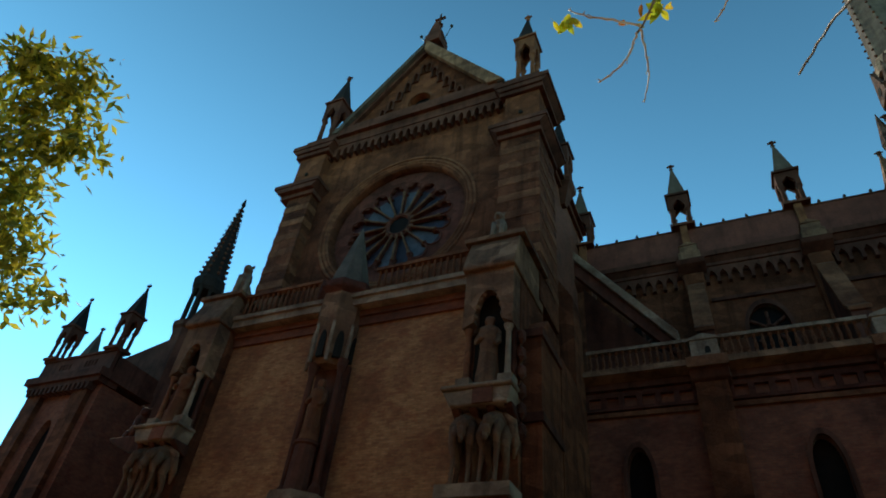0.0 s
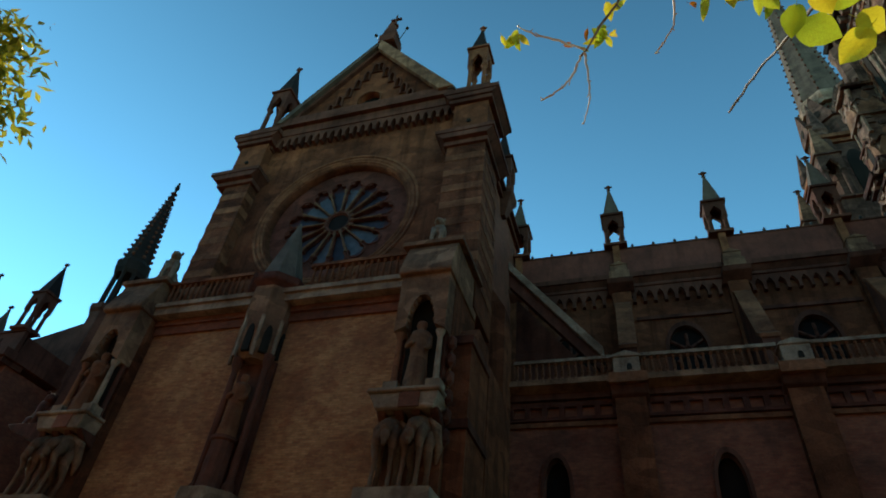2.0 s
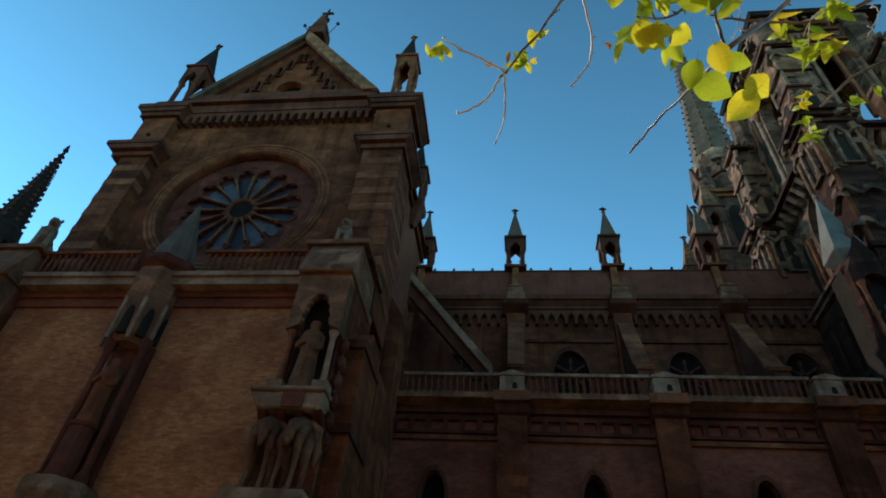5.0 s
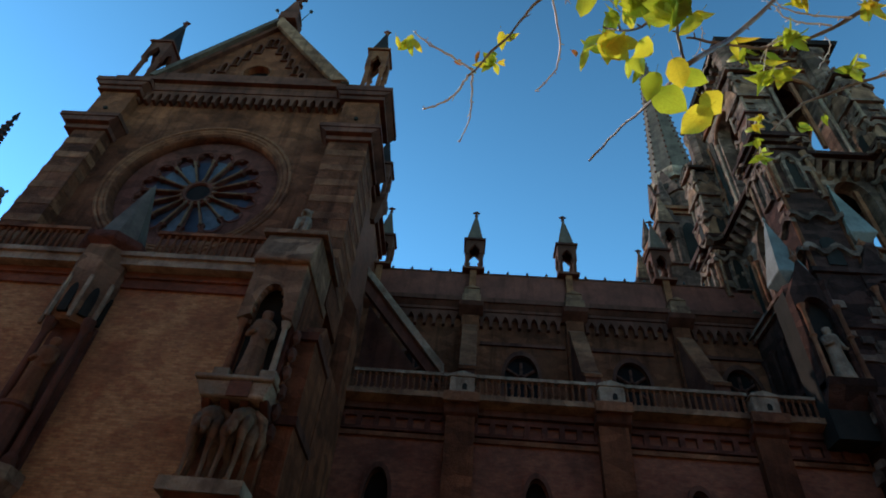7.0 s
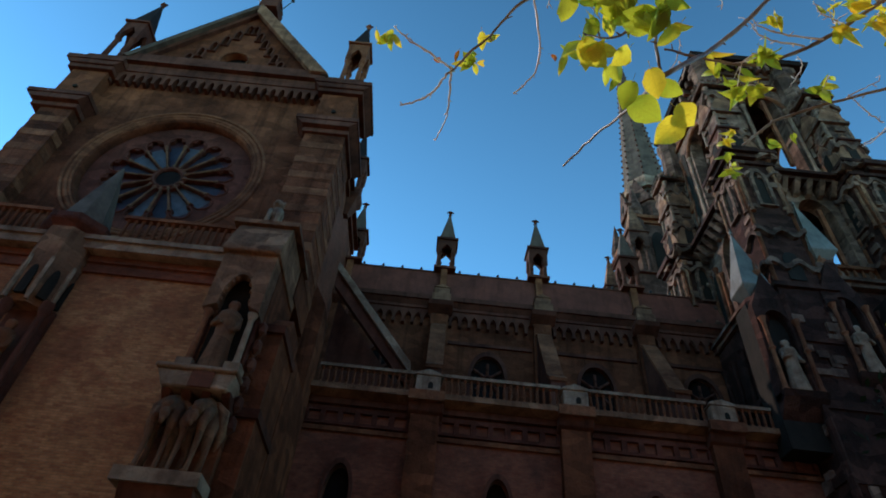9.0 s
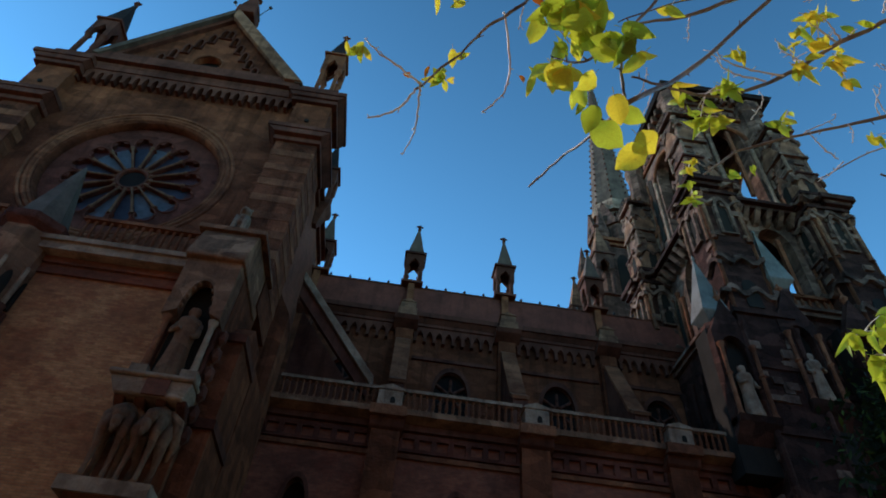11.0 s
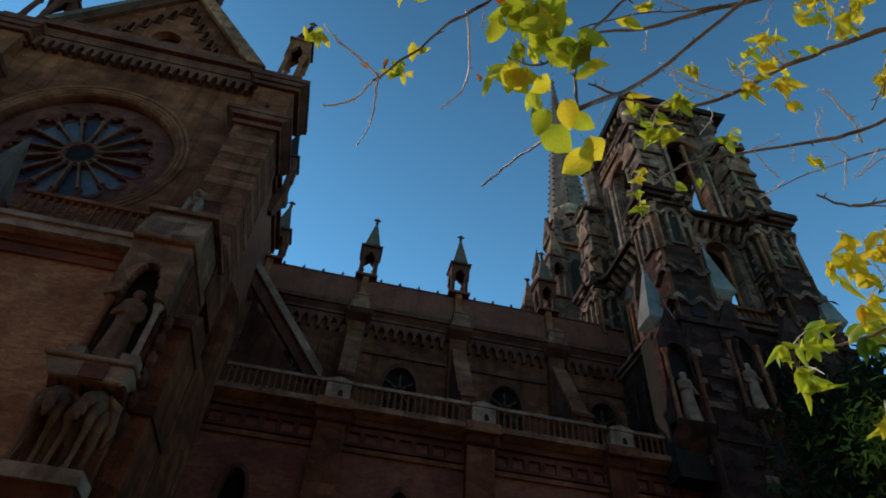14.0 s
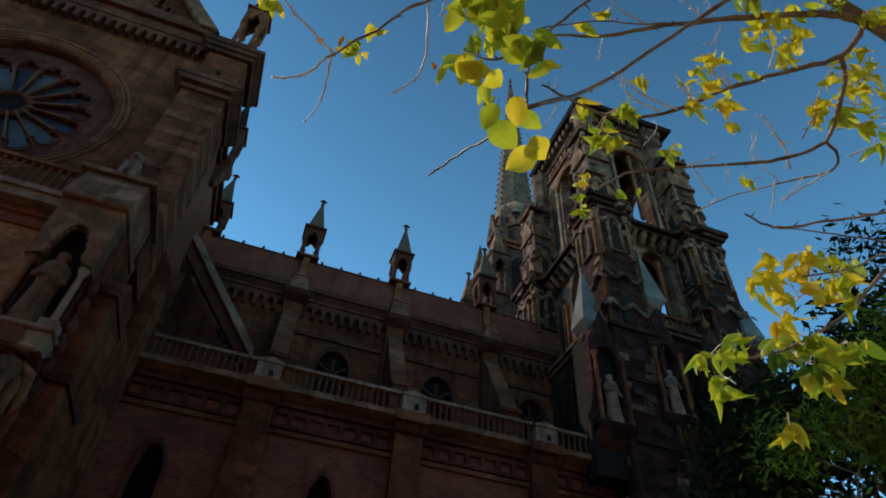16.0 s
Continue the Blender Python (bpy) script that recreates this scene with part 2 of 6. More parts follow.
def holed(bm, outer, holes, a, b, axis="y"):
    """A slab with openings through it: polygons of (u, z), from a to b along the axis."""
    at = (lambda u, w, c: (u, c, w)) if axis == "y" else (lambda u, w, c: (c, u, w))
    edges = []
    for loop in (outer, *holes):
        v = [bm.verts.new(at(u, w, a)) for u, w in loop]
        edges += [bm.edges.new((v[i], v[(i + 1) % len(v)])) for i in range(len(v))]
    made = bmesh.ops.triangle_fill(bm, edges=edges, use_beauty=True)
    faces = [g for g in made["geom"] if isinstance(g, bmesh.types.BMFace)]
    ext = bmesh.ops.extrude_face_region(bm, geom=faces)
    d = (0, b - a, 0) if axis == "y" else (b - a, 0, 0)
    bmesh.ops.translate(bm, verts=[g for g in ext["geom"] if isinstance(g, bmesh.types.BMVert)], vec=d)
    bmesh.ops.recalc_face_normals(bm, faces=bm.faces)
    return bm


def lathe(bm, profile, n=12, cx=0.0, cy=0.0, turn=0.0, sy=1.0):
    """(radius, z) pairs turned about an upright axis."""
    rings = []
    for r, z in profile:
        rings.append([bm.verts.new((cx + r * math.cos(turn + 2 * math.pi * i / n), cy + sy * r * math.sin(turn + 2 * math.pi * i / n), z)) for i in range(n)])
    for lo, hi in zip(rings, rings[1:]):
        for i in range(n):
            bm.faces.new((lo[i], lo[(i + 1) % n], hi[(i + 1) % n], hi[i]))
    bm.faces.new(rings[0][::-1]), bm.faces.new(rings[-1])
    return bm


def ball(bm, x, y, z, rx, ry=None, rz=None, sub=2):
    ry, rz = ry or rx, rz or rx
    bmesh.ops.create_icosphere(bm, subdivisions=sub, radius=1.0, matrix=Matrix.Translation((x, y, z)) @ Matrix.Diagonal((rx, ry, rz, 1)))
    return bm


def tube(bm, pts, radii, n=6):
    """A round bar along points, with a radius at each."""
    pts = [Vector(p) for p in pts]
    rings, side = [], None
    for i, p in enumerate(pts):
        d = (pts[min(i + 1, len(pts) - 1)] - pts[max(i - 1, 0)]).normalized()
        if side is None:
            side = d.orthogonal().normalized()
        side = (side - d * side.dot(d)).normalized()
        up = d.cross(side)
        rings.append([bm.verts.new(p + radii[i] * (math.cos(2 * math.pi * k / n) * side + math.sin(2 * math.pi * k / n) * up)) for k in range(n)])
    for lo, hi in zip(rings, rings[1:]):
        for k in range(n):
            bm.faces.new((lo[k], lo[(k + 1) % n], hi[(k + 1) % n], hi[k]))
    bm.faces.new(rings[0][::-1]), bm.faces.new(rings[-1])
    return bm


def ring_xz(bm, cx, y, cz, r, thick, n=64, a0=0.0, a1=360.0, m=8, sy=1.0):
    """A moulding round a centre in an upright plane."""
    full = abs(a1 - a0) >= 360
    steps = n if full else n + 1
    rings = []
    for i in range(steps):
        a = radians(a0 + (a1 - a0) * i / n)
        rings.append([bm.verts.new((cx + (r + thick * math.cos(b)) * math.cos(a), y + sy * thick * math.sin(b), cz + (r + thick * math.cos(b)) * math.sin(a))) for b in (2 * math.pi * k / m for k in range(m))])
    for i in range(n):
        lo, hi = rings[i], rings[(i + 1) % steps]
        for k in range(m):
            bm.faces.new((lo[k], hi[k], hi[(k + 1) % m], lo[(k + 1) % m]))
    return bm


def mesh_of(bm, mat, smooth=False, bevel=0.0, name="mesh"):
    if bevel:
        sharp = [e for e in bm.edges if len(e.link_faces) == 2 and e.calc_face_angle(0) > 0.5]
        bmesh.ops.bevel(bm, geom=sharp, offset=bevel, segments=1, affect="EDGES", clamp_overlap=True)
    me = bpy.data.meshes.new(name)
    bm.to_mesh(me)
    bm.free()
    me.materials.append(mat)
    if smooth:
        me.polygons.foreach_set("use_smooth", [True] * len(me.polygons))
    return me


def child(ob, parent, m=None):
    ob.matrix_basis = m or Matrix()
    if parent:
        ob.parent = parent
        ob.matrix_parent_inverse = parent.matrix_basis.inverted()
    return ob


def part(name, bm, mat, parent, label="", smooth=False, bevel=0.0, m=None):
    ob = child(new(name, mesh_of(bm, mat, smooth, bevel, name)), parent, m)
    return tagged(ob, label) if label else ob


def place(name, me, parent, m, label=""):
    ob = child(new(name, me), parent, m)
    return tagged(ob, label) if label else ob


def thing(name, x, y, z, label, category, group="", kind=""):
    ob = new(name)
    ob.matrix_basis = pose(x, y, z)
    return tagged(ob, label, category, group, kind)


def B():
    return bmesh.new()


def arch(cx, w, z0, spring, rise, n=8, pointed=True):
    """The outline of an opening: a pointed or round arch on straight jambs."""
    pts = [(cx - w / 2, z0), (cx + w / 2, z0)]
    if pointed:
        half = [(cx + w / 2 - w / 2 * (i / n) ** 1.7, spring + rise * math.sin(math.pi / 2 * i / n) ** 0.9) for i in range(n + 1)]
        return pts + half + [(2 * cx - u, z) for u, z in half[-2::-1]]
    return pts + [(cx + w / 2 * math.cos(math.pi * i / (2 * n)), spring + rise * math.sin(math.pi * i / (2 * n))) for i in range(2 * n + 1)]


# shared meshes
def baluster_mesh(h, mat, r=0.075):
    b = lathe(B(), [(r * 1.05, 0), (r * 1.05, 0.08 * h), (r * 0.6, 0.14 * h), (r * 1.0, 0.35 * h), (r * 0.9, 0.5 * h), (r * 0.55, 0.82 * h), (r * 1.0, 0.9 * h), (r * 1.0, h)], 8)
    return mesh_of(b, mat, name="baluster")


def balustrade(parent, x0, x1, y, z, h, spacing, me, mat, base_label="", axis="x"):
    """A row of turned balusters under a rail, with a plinth."""
    b = B()
    if axis == "x":
        box(b, x0, x1, y - 0.13, y + 0.13, z + h - 0.14, z + h)
        box(b, x0, x1, y - 0.12, y + 0.12, z, z + 0.08)
    else:
        box(b, y - 0.13, y + 0.13, x0, x1, z + h - 0.14, z + h)
        box(b, y - 0.12, y + 0.12, x0, x1, z, z + 0.08)
    rail = part("balustrade", b, mat, parent, base_label, bevel=0.02)
    n = max(1, round((x1 - x0) / spacing))
    for i in range(n):
        u = x0 + (i + 0.5) * (x1 - x0) / n
        place("baluster", me, rail, pose(u, y, z + 0.08) if axis == "x" else pose(y, u, z + 0.08))
    return rail


def pinnacle_meshes(w, h_legs, h_block, h_spire, stone_mat, spire_mat):
    """Four colonnettes, a block with a pointed opening on each side, gablets and a pyramid with a finial."""
    r = w / 2
    base = box(B(), -r * 1.15, r * 1.15, -r * 1.15, r * 1.15, 0, 0.18)
    leg = mesh_of(lathe(B(), [(0.16 * w, 0.18), (0.12 * w, 0.3), (0.11 * w, h_legs - 0.18), (0.18 * w, h_legs)], 8), stone_mat, name="colonnette")
    legs = [("colonnette", leg, sx * r * 0.72, sy * r * 0.72) for sx in (-1, 1) for sy in (-1, 1)]
    block = B()
    for sy in (-1, 1):
        holed(block, [(-r, h_legs), (-0.25 * w, h_legs), (0.25 * w, h_legs), (r, h_legs), (r, h_legs + h_block), (-r, h_legs + h_block)][0:1] + [(-0.27 * w, h_legs)] + [(-0.27 * w, h_legs + 0.35 * h_block), (0, h_legs + 0.7 * h_block), (0.27 * w, h_legs + 0.35 * h_block), (0.27 * w, h_legs), (r, h_legs), (r, h_legs + h_block), (-r, h_legs + h_block)], [], sy * r, sy * (r - 0.18 * w))
    for sx in (-1, 1):
        holed(block, [(-0.64 * r, h_legs), (-0.25 * w, h_legs), (-0.25 * w, h_legs + 0.35 * h_block), (0, h_legs + 0.7 * h_block), (0.25 * w, h_legs + 0.35 * h_block), (0.25 * w, h_legs), (0.64 * r, h_legs), (0.64 * r, h_legs + h_block), (-0.64 * r, h_legs + h_block)], [], sx * r, sx * (r - 0.18 * w), "x")
    cap = box(B(), -r * 1.18, r * 1.18, -r * 1.18, r * 1.18, h_legs + h_block, h_legs + h_block + 0.16)
    z = h_legs + h_block + 0.16
    spire = lathe(B(), [(r * 1.05 * 1.2, z), (0.06 * w, z + h_spire)], 4, turn=math.pi / 4)
    fin = lathe(B(), [(0.05 * w, z + h_spire - 0.1), (0.12 * w, z + h_spire), (0.05 * w, z + h_spire + 0.08), (0.05 * w, z + h_spire + 0.2), (0.02, z + h_spire + 0.5)], 6)
    ball(fin, 0, 0, z + h_spire + 0.3, 0.15 * w, 0.15 * w, 0.09 * w, 1)
    box(fin, -0.2 * w, 0.2 * w, -0.04 * w, 0.04 * w, z + h_spire + 0.26, z + h_spire + 0.34)
    return [("base", mesh_of(base, stone_mat, bevel=0.02)), ("lantern", mesh_of(block, stone_mat)),
            ("cap", mesh_of(cap, stone_mat, bevel=0.02)), ("spire", mesh_of(spire, spire_mat)), ("finial", mesh_of(fin, stone_mat))] + legs


def pinnacle(parent, meshes, x, y, z, turn=0.0):
    first = place("pinnacle", meshes[1][1], parent, pose(x, y, z, 0, 0, turn))
    for name, me, *off in meshes[:1] + meshes[2:]:
        dx, dy = off or (0, 0)
        place(name, me, first, pose(x + dx, y + dy, z, 0, 0, turn))
    return first


def figure(bm, h, seed):
    """A standing robed figure, as one plain shape."""
    rnd = random.Random(seed)
    n, rings = 20, []
    prof = [(0.20, 0), (0.205, 0.06), (0.17, 0.3), (0.15, 0.52), (0.17, 0.66), (0.19, 0.76), (0.17, 0.81), (0.08, 0.845), (0.06, 0.86), (0.085, 0.89), (0.098, 0.93), (0.085, 0.975), (0.02, 1.0)]
    ph = rnd.uniform(0, 6)
    for r, z in prof:
        fold = 0.13 * max(0, 1 - z / 0.75)
        rings.append([bm.verts.new((h * 0.72 * r * (1 + fold * math.sin(7 * a + ph)) * math.cos(a), h * 0.62 * r * (1 + fold * math.sin(7 * a + ph)) * math.sin(a), h * z)) for a in (2 * math.pi * i / n for i in range(n))])
    for lo, hi in zip(rings, rings[1:]):
        for i in range(n):
            bm.faces.new((lo[i], lo[(i + 1) % n], hi[(i + 1) % n], hi[i]))
    bm.faces.new(rings[0][::-1]), bm.faces.new(rings[-1])
    s = rnd.choice((-1, 1))
    tube(bm, [(s * 0.115 * h, 0, 0.76 * h), (s * 0.14 * h, -0.06 * h, 0.62 * h), (s * 0.04 * h, -0.13 * h, 0.63 * h)], [0.038 * h, 0.036 * h, 0.026 * h], 8)
    tube(bm, [(-s * 0.115 * h, 0, 0.76 * h), (-s * 0.14 * h, -0.04 * h, 0.6 * h), (-s * 0.12 * h, -0.13 * h, 0.52 * h)], [0.038 * h, 0.036 * h, 0.026 * h], 8)
    return bm


def statue(x, y, z, h, seed, mat, label, turn=0.0):
    ob = new("statue", mesh_of(figure(B(), h, seed), mat, smooth=True, name="statue"))
    ob.matrix_basis = pose(x, y, z, 0, 0, turn)
    return tagged(ob, label, "statue", "saints on the facade")


def beast(x, y, z, mat, label, turn=0.0, size=(1.0, 1.0, 1.0)):
    """A seated stone animal, as one plain shape."""
    b = B()
    ball(b, 0, 0.1, 0.42, 0.30, 0.42, 0.40)
    ball(b, 0, -0.12, 0.8, 0.27, 0.27, 0.42)
    ball(b, 0, -0.22, 1.2, 0.2, 0.25, 0.22)
    ball(b, 0, -0.42, 1.13, 0.11, 0.14, 0.1)
    for s in (-1, 1):
        tube(b, [(s * 0.16, -0.3, 0.85), (s * 0.17, -0.38, 0.4), (s * 0.17, -0.42, 0.0)], [0.12, 0.09, 0.1], 8)
        ball(b, s * 0.28, 0.05, 0.22, 0.14, 0.3, 0.24)
        ball(b, s * 0.15, -0.14, 1.42, 0.06, 0.05, 0.09, 1)
    ob = new("stone_beast", mesh_of(b, mat, smooth=True, name="stone_beast"))
    ob.matrix_basis = pose(x, y, z, 0, 0, turn) @ Matrix.Diagonal((*size, 1))
    return tagged(ob, label, "statue", "beasts on the piers")


def tall_beast(x, y, z, mat, label, turn=0.0):
    """A long-legged carved animal that carries a bracket on its back, as one plain shape."""
    b = B()
    ball(b, 0, 0.1, 1.85, 0.34, 0.45, 0.42)
    ball(b, 0, -0.2, 1.75, 0.3, 0.3, 0.36)
    tube(b, [(0, -0.3, 1.85), (0.03, -0.5, 1.75), (0.06, -0.62, 1.5)], [0.2, 0.17, 0.14], 8)
    ball(b, 0.07, -0.66, 1.38, 0.13, 0.14, 0.2)
    ball(b, 0.08, -0.72, 1.18, 0.08, 0.1, 0.14, 1)
    for s in (-1, 1):
        tube(b, [(s * 0.18, -0.2, 1.75), (s * 0.25, -0.42, 1.3), (s * 0.22, -0.3, 1.0), (s * 0.24, -0.36, 0.4), (s * 0.24, -0.4, 0.08), (s * 0.24, -0.46, 0.0)], [0.19, 0.13, 0.085, 0.06, 0.06, 0.1], 8)
        tube(b, [(s * 0.22, 0.25, 1.8), (s * 0.3, 0.0, 1.2), (s * 0.26, 0.22, 0.7), (s * 0.28, 0.1, 0.0)], [0.24, 0.17, 0.08, 0.09], 8)
        tube(b, [(s * 0.26, -0.05, 2.1), (s * 0.42, 0.15, 1.9), (s * 0.46, 0.3, 1.3), (s * 0.4, 0.36, 0.9)], [0.06, 0.17, 0.15, 0.04], 6)
        tube(b, [(0.05 + s * 0.08, -0.58, 1.52), (0.05 + s * 0.18, -0.52, 1.66)], [0.05, 0.015], 5)
    ob = new("stone_beast", mesh_of(b, mat, smooth=True, name="stone_beast"))
    ob.matrix_basis = pose(x, y, z, 0, 0, turn)
    return tagged(ob, label, "statue", "beasts on the piers")

# ---- ground ----
g = B()
box(g, -900, 900, -900, 900, -0.3, 0)
ground = part("ground", g, GROUND, None)
tagged(ground, "warm grey stone paving of the square before the church", "paving", kind="structure")
# plain unseen wall added behind the walk: blocks low sky, bounces warm light
tagged(part("unseen_wall_south", box(B(), -120, 120, -16, -14, 0, 26), PALE_WALL, None), "plain ochre wall, unseen, added to block sky and bounce warm light", "wall", kind="structure")

# ---- transept ----
AX = -12.75
BAL = baluster_mesh(0.93, STONE, 0.07)
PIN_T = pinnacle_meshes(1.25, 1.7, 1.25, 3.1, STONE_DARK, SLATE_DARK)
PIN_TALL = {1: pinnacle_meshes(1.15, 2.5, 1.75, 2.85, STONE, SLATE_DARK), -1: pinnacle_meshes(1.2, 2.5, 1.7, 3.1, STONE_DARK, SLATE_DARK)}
PIN_N = pinnacle_meshes(1.2, 1.35, 1.15, 2.75, STONE_DARK, SLATE)
transept = thing("church_transept", AX, 18, 0, "brown brick transept front with a large rose window and gable", "church")

part("lower_wall", box(B(), AX - 7.2, AX + 7.2, 16.3, 18.4, 0, 14.08), BRICK, transept, "ochre brick wall, weathered in patches")
b = B()
box(b, AX - 6.0, AX + 6.0, 16.2, 18.4, 14.08, 14.45)
box(b, AX - 6.0, AX + 6.0, 16.1, 18.4, 14.45, 14.7)
part("brick_band", b, BRICK_RED, transept, "dark red brick band", bevel=0.02)
b = B()
box(b, AX - 6.2, AX + 6.2, 15.72, 19.0, 14.72, 15.05)
box(b, AX - 6.2, AX + 6.2, 15.62, 19.0, 15.05, 15.24)
part("gallery_slab", b, STONE_PALE, transept, "pale stone slab", bevel=0.03)
for x0, x1 in ((AX - 5.3, AX - 1.3), (AX + 1.3, AX + 5.3)):
    balustrade(transept, x0, x1, 15.85, 15.24, 1.15, 0.27, BAL, STONE)


def pier(cx, outer):
    """Corner pier of the porch wall with a niche, a bracket of carved stumps and a sloping cap."""
    p = part("corner_pier", box(B(), cx - 0.88, cx + 0.88, 15.85, 18.4, 0, 14.9), RENDERED, transept, "brown rendered pier")
    b = B()
    hood = arch(cx, 0.96, 12.4, 12.6, 1.2)[2:]
    holed(b, [(cx - 0.86, 12.4)] + hood[::-1] + [(cx + 0.86, 12.4), (cx + 0.86, 14.66), (cx - 0.86, 14.66)], [], 15.15, 15.5)
    box(b, cx - 0.86, cx - 0.5, 15.5, 15.86, 12.4, 14.66)
    box(b, cx + 0.5, cx + 0.86, 15.5, 15.86, 12.4, 14.66)
    for s in (-1, 1):
        for k in range(4):
            f = (k + 0.5) / 4.6
            ball(b, cx + s * 0.48 * (1 - f ** 1.7), 15.3, 12.6 + 1.2 * math.sin(math.pi / 2 * f) ** 0.9, 0.09, 0.13, 0.1, 1)
    part("niche_hood", b, STONE_MID, p, "stone hood with a cusped pointed arch")
    # Dark sheet painted as the shade inside the niche.
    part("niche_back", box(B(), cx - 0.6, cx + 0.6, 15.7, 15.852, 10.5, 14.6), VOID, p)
    for s in (-1, 1):
        part("colonnette", lathe(B(), [(0.17, 10.25), (0.17, 10.6), (0.1, 10.7), (0.085, 12.15), (0.13, 12.27), (0.17, 12.4)], 10, cx + s * 0.68, 15.33), STONE_PALE if s > 0 else STONE, p)
        part("rear_colonnette", lathe(B(), [(0.12, 10.26), (0.09, 10.4), (0.09, 12.3), (0.13, 12.4)], 8, cx + s * 0.75, 15.7), STONE_DARK, p)
        part("colonnette_base", box(B(), cx + s * 0.68 - 0.23, cx + s * 0.68 + 0.23, 15.08, 15.58, 10.26, 10.56), STONE_PALE, p, bevel=0.03)
    b = B()
    box(b, cx - 1.3, cx + 1.0, 14.88, 15.86, 10.12, 10.26)
    prism(b, [(cx - 1.25, 10.12), (cx + 0.95, 10.12), (cx + 0.82, 9.6), (cx - 0.98, 9.6)], 14.98, 15.86)
    part("niche_base", b, STONE_PALE, p, "stone bracket slab", bevel=0.04)
    part("bracket_brick", box(B(), cx - 0.25, cx + 0.38, 14.93, 15.2, 9.62, 10.1), BRICK_RED, p, "red brick block", bevel=0.02)
    for k in range(4):
        u = cx - 0.85 + k * 0.55
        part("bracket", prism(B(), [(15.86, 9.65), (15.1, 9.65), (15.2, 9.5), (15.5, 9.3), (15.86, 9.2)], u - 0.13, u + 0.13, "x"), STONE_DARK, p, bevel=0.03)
    part("bracket_slab", box(B(), cx - 1.15, cx + 1.0, 14.85, 15.86, 6.95, 7.3), STONE_PALE, p, bevel=0.04)
    part("bracket_foot", prism(B(), [(15.86, 6.95), (14.95, 6.95), (15.2, 6.4), (15.86, 5.6)], cx - 0.9, cx + 0.9, "x"), STONE_DARK, p)
    b = B()
    prism(b, [(15.0, 14.66), (14.95, 14.74), (14.98, 14.92), (15.5, 16.3), (18.2, 16.3), (18.2, 14.66)], cx - 0.95, cx + 0.95, "x")
    part("cap", b, STONE_MID, p, "steep sloping stone cap", bevel=0.03)
    part("cap_ledge", box(B(), cx - 1.15, cx + 1.15, 15.35, 18.25, 16.3, 16.48), STONE_MID, p, bevel=0.03)
    gx = cx + outer * 1.5
    lo, hi = min(cx + outer * 0.9, gx), max(cx + outer * 0.9, gx)
    part("side_buttress", prism(B(), [(16.1, 0), (16.1, 12.4), (16.9, 13.4), (18.3, 13.4), (18.3, 0)], lo, hi, "x"), RENDERED, p)
    for z in (6.0, 9.4, 12.3):
        part("side_moulding", box(B(), lo - 0.06, hi + 0.08, 15.98, 18.3, z, z + 0.28), STONE_DARK, p, bevel=0.03)
    b = B()
    for k in range(6):
        ball(b, cx + outer * 1.0, 15.75 - 0.02 * k, 9.0 + k * 0.62, 0.16, 0.2, 0.3, 1)
    part("carved_edge", b, STONE_DARK, p)


pier(AX + 6.4, 1)
pier(AX - 6.4, -1)

# half-round turret on the axis, with its canopy, shaft niche and cone
TX0 = AX - 0.22
b = lathe(B(), [(0.66, 12.25), (0.74, 12.4), (0.86, 12.55), (0.92, 13.9), (0.98, 14.7), (0.98, 15.25)], 8, TX0, 16.25, math.pi / 8)
canopy = part("canopy", b, STONE_MID, transept, "eight-sided stone canopy")
for k in (-2, -1, 0, 1, 2):
    a = radians(-90 + 45 * k)
    m = Matrix.Translation((TX0, 16.25, 0)) @ pose(0, 0, 0, 0, 0, 45 * k)
    part("canopy_arch", prism(B(), arch(0, 0.3, 12.42, 12.95, 0.6, 5), -0.87, -0.74), VOID, canopy, "dark plate painted as the shade in a pointed opening", m=m)
    part("canopy_rib", box(B(), -0.06, 0.06, -0.96, -0.86, 12.2, 13.9), STONE_PALE, canopy, m=m @ pose(0, 0, 0, 0, 0, 22.5))
part("turret_rim", lathe(B(), [(0.98, 15.25), (1.2, 15.42), (1.24, 15.5), (1.24, 15.72), (1.14, 15.8)], 8, TX0, 16.25, math.pi / 8), PINK, transept, "reddish painted rim", bevel=0.02)
part("cone", lathe(B(), [(0.9, 15.8), (0.86, 16.0), (0.06, 19.2), (0.02, 19.3)], 8, TX0, 16.2, math.pi / 8), SLATE, transept, "pale green-grey metal cone")
for s in (-1, 1):
    part("colonnette", lathe(B(), [(0.2, 7.5), (0.2, 7.75), (0.12, 7.9), (0.11, 11.8), (0.18, 12.0), (0.2, 12.3)], 10, AX + 0.05 + s * 0.62, 15.75), STONE_DARK, transept)
part("niche_pedestal", lathe(B(), [(0.46, 7.5), (0.42, 7.7), (0.38, 9.1), (0.45, 9.15), (0.45, 9.25)], 12, AX, 15.72), STONE_DARK, transept)
b = B()
lathe(b, [(0.5, 6.3), (0.95, 7.0), (1.05, 7.15), (1.05, 7.5)], 8, AX, 15.95, math.pi / 8)
part("niche_base", b, STONE_PALE, transept, "pale stone bracket", bevel=0.03)
# Dark panel painted as the shade behind the saint.
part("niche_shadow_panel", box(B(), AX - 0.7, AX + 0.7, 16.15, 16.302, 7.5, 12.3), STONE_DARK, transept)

# upper wall with the rose opening
def circle(cx, cz, r, n=64):
    return [(cx + r * math.cos(2 * math.pi * i / n), cz + r * math.sin(2 * math.pi * i / n)) for i in range(n)]


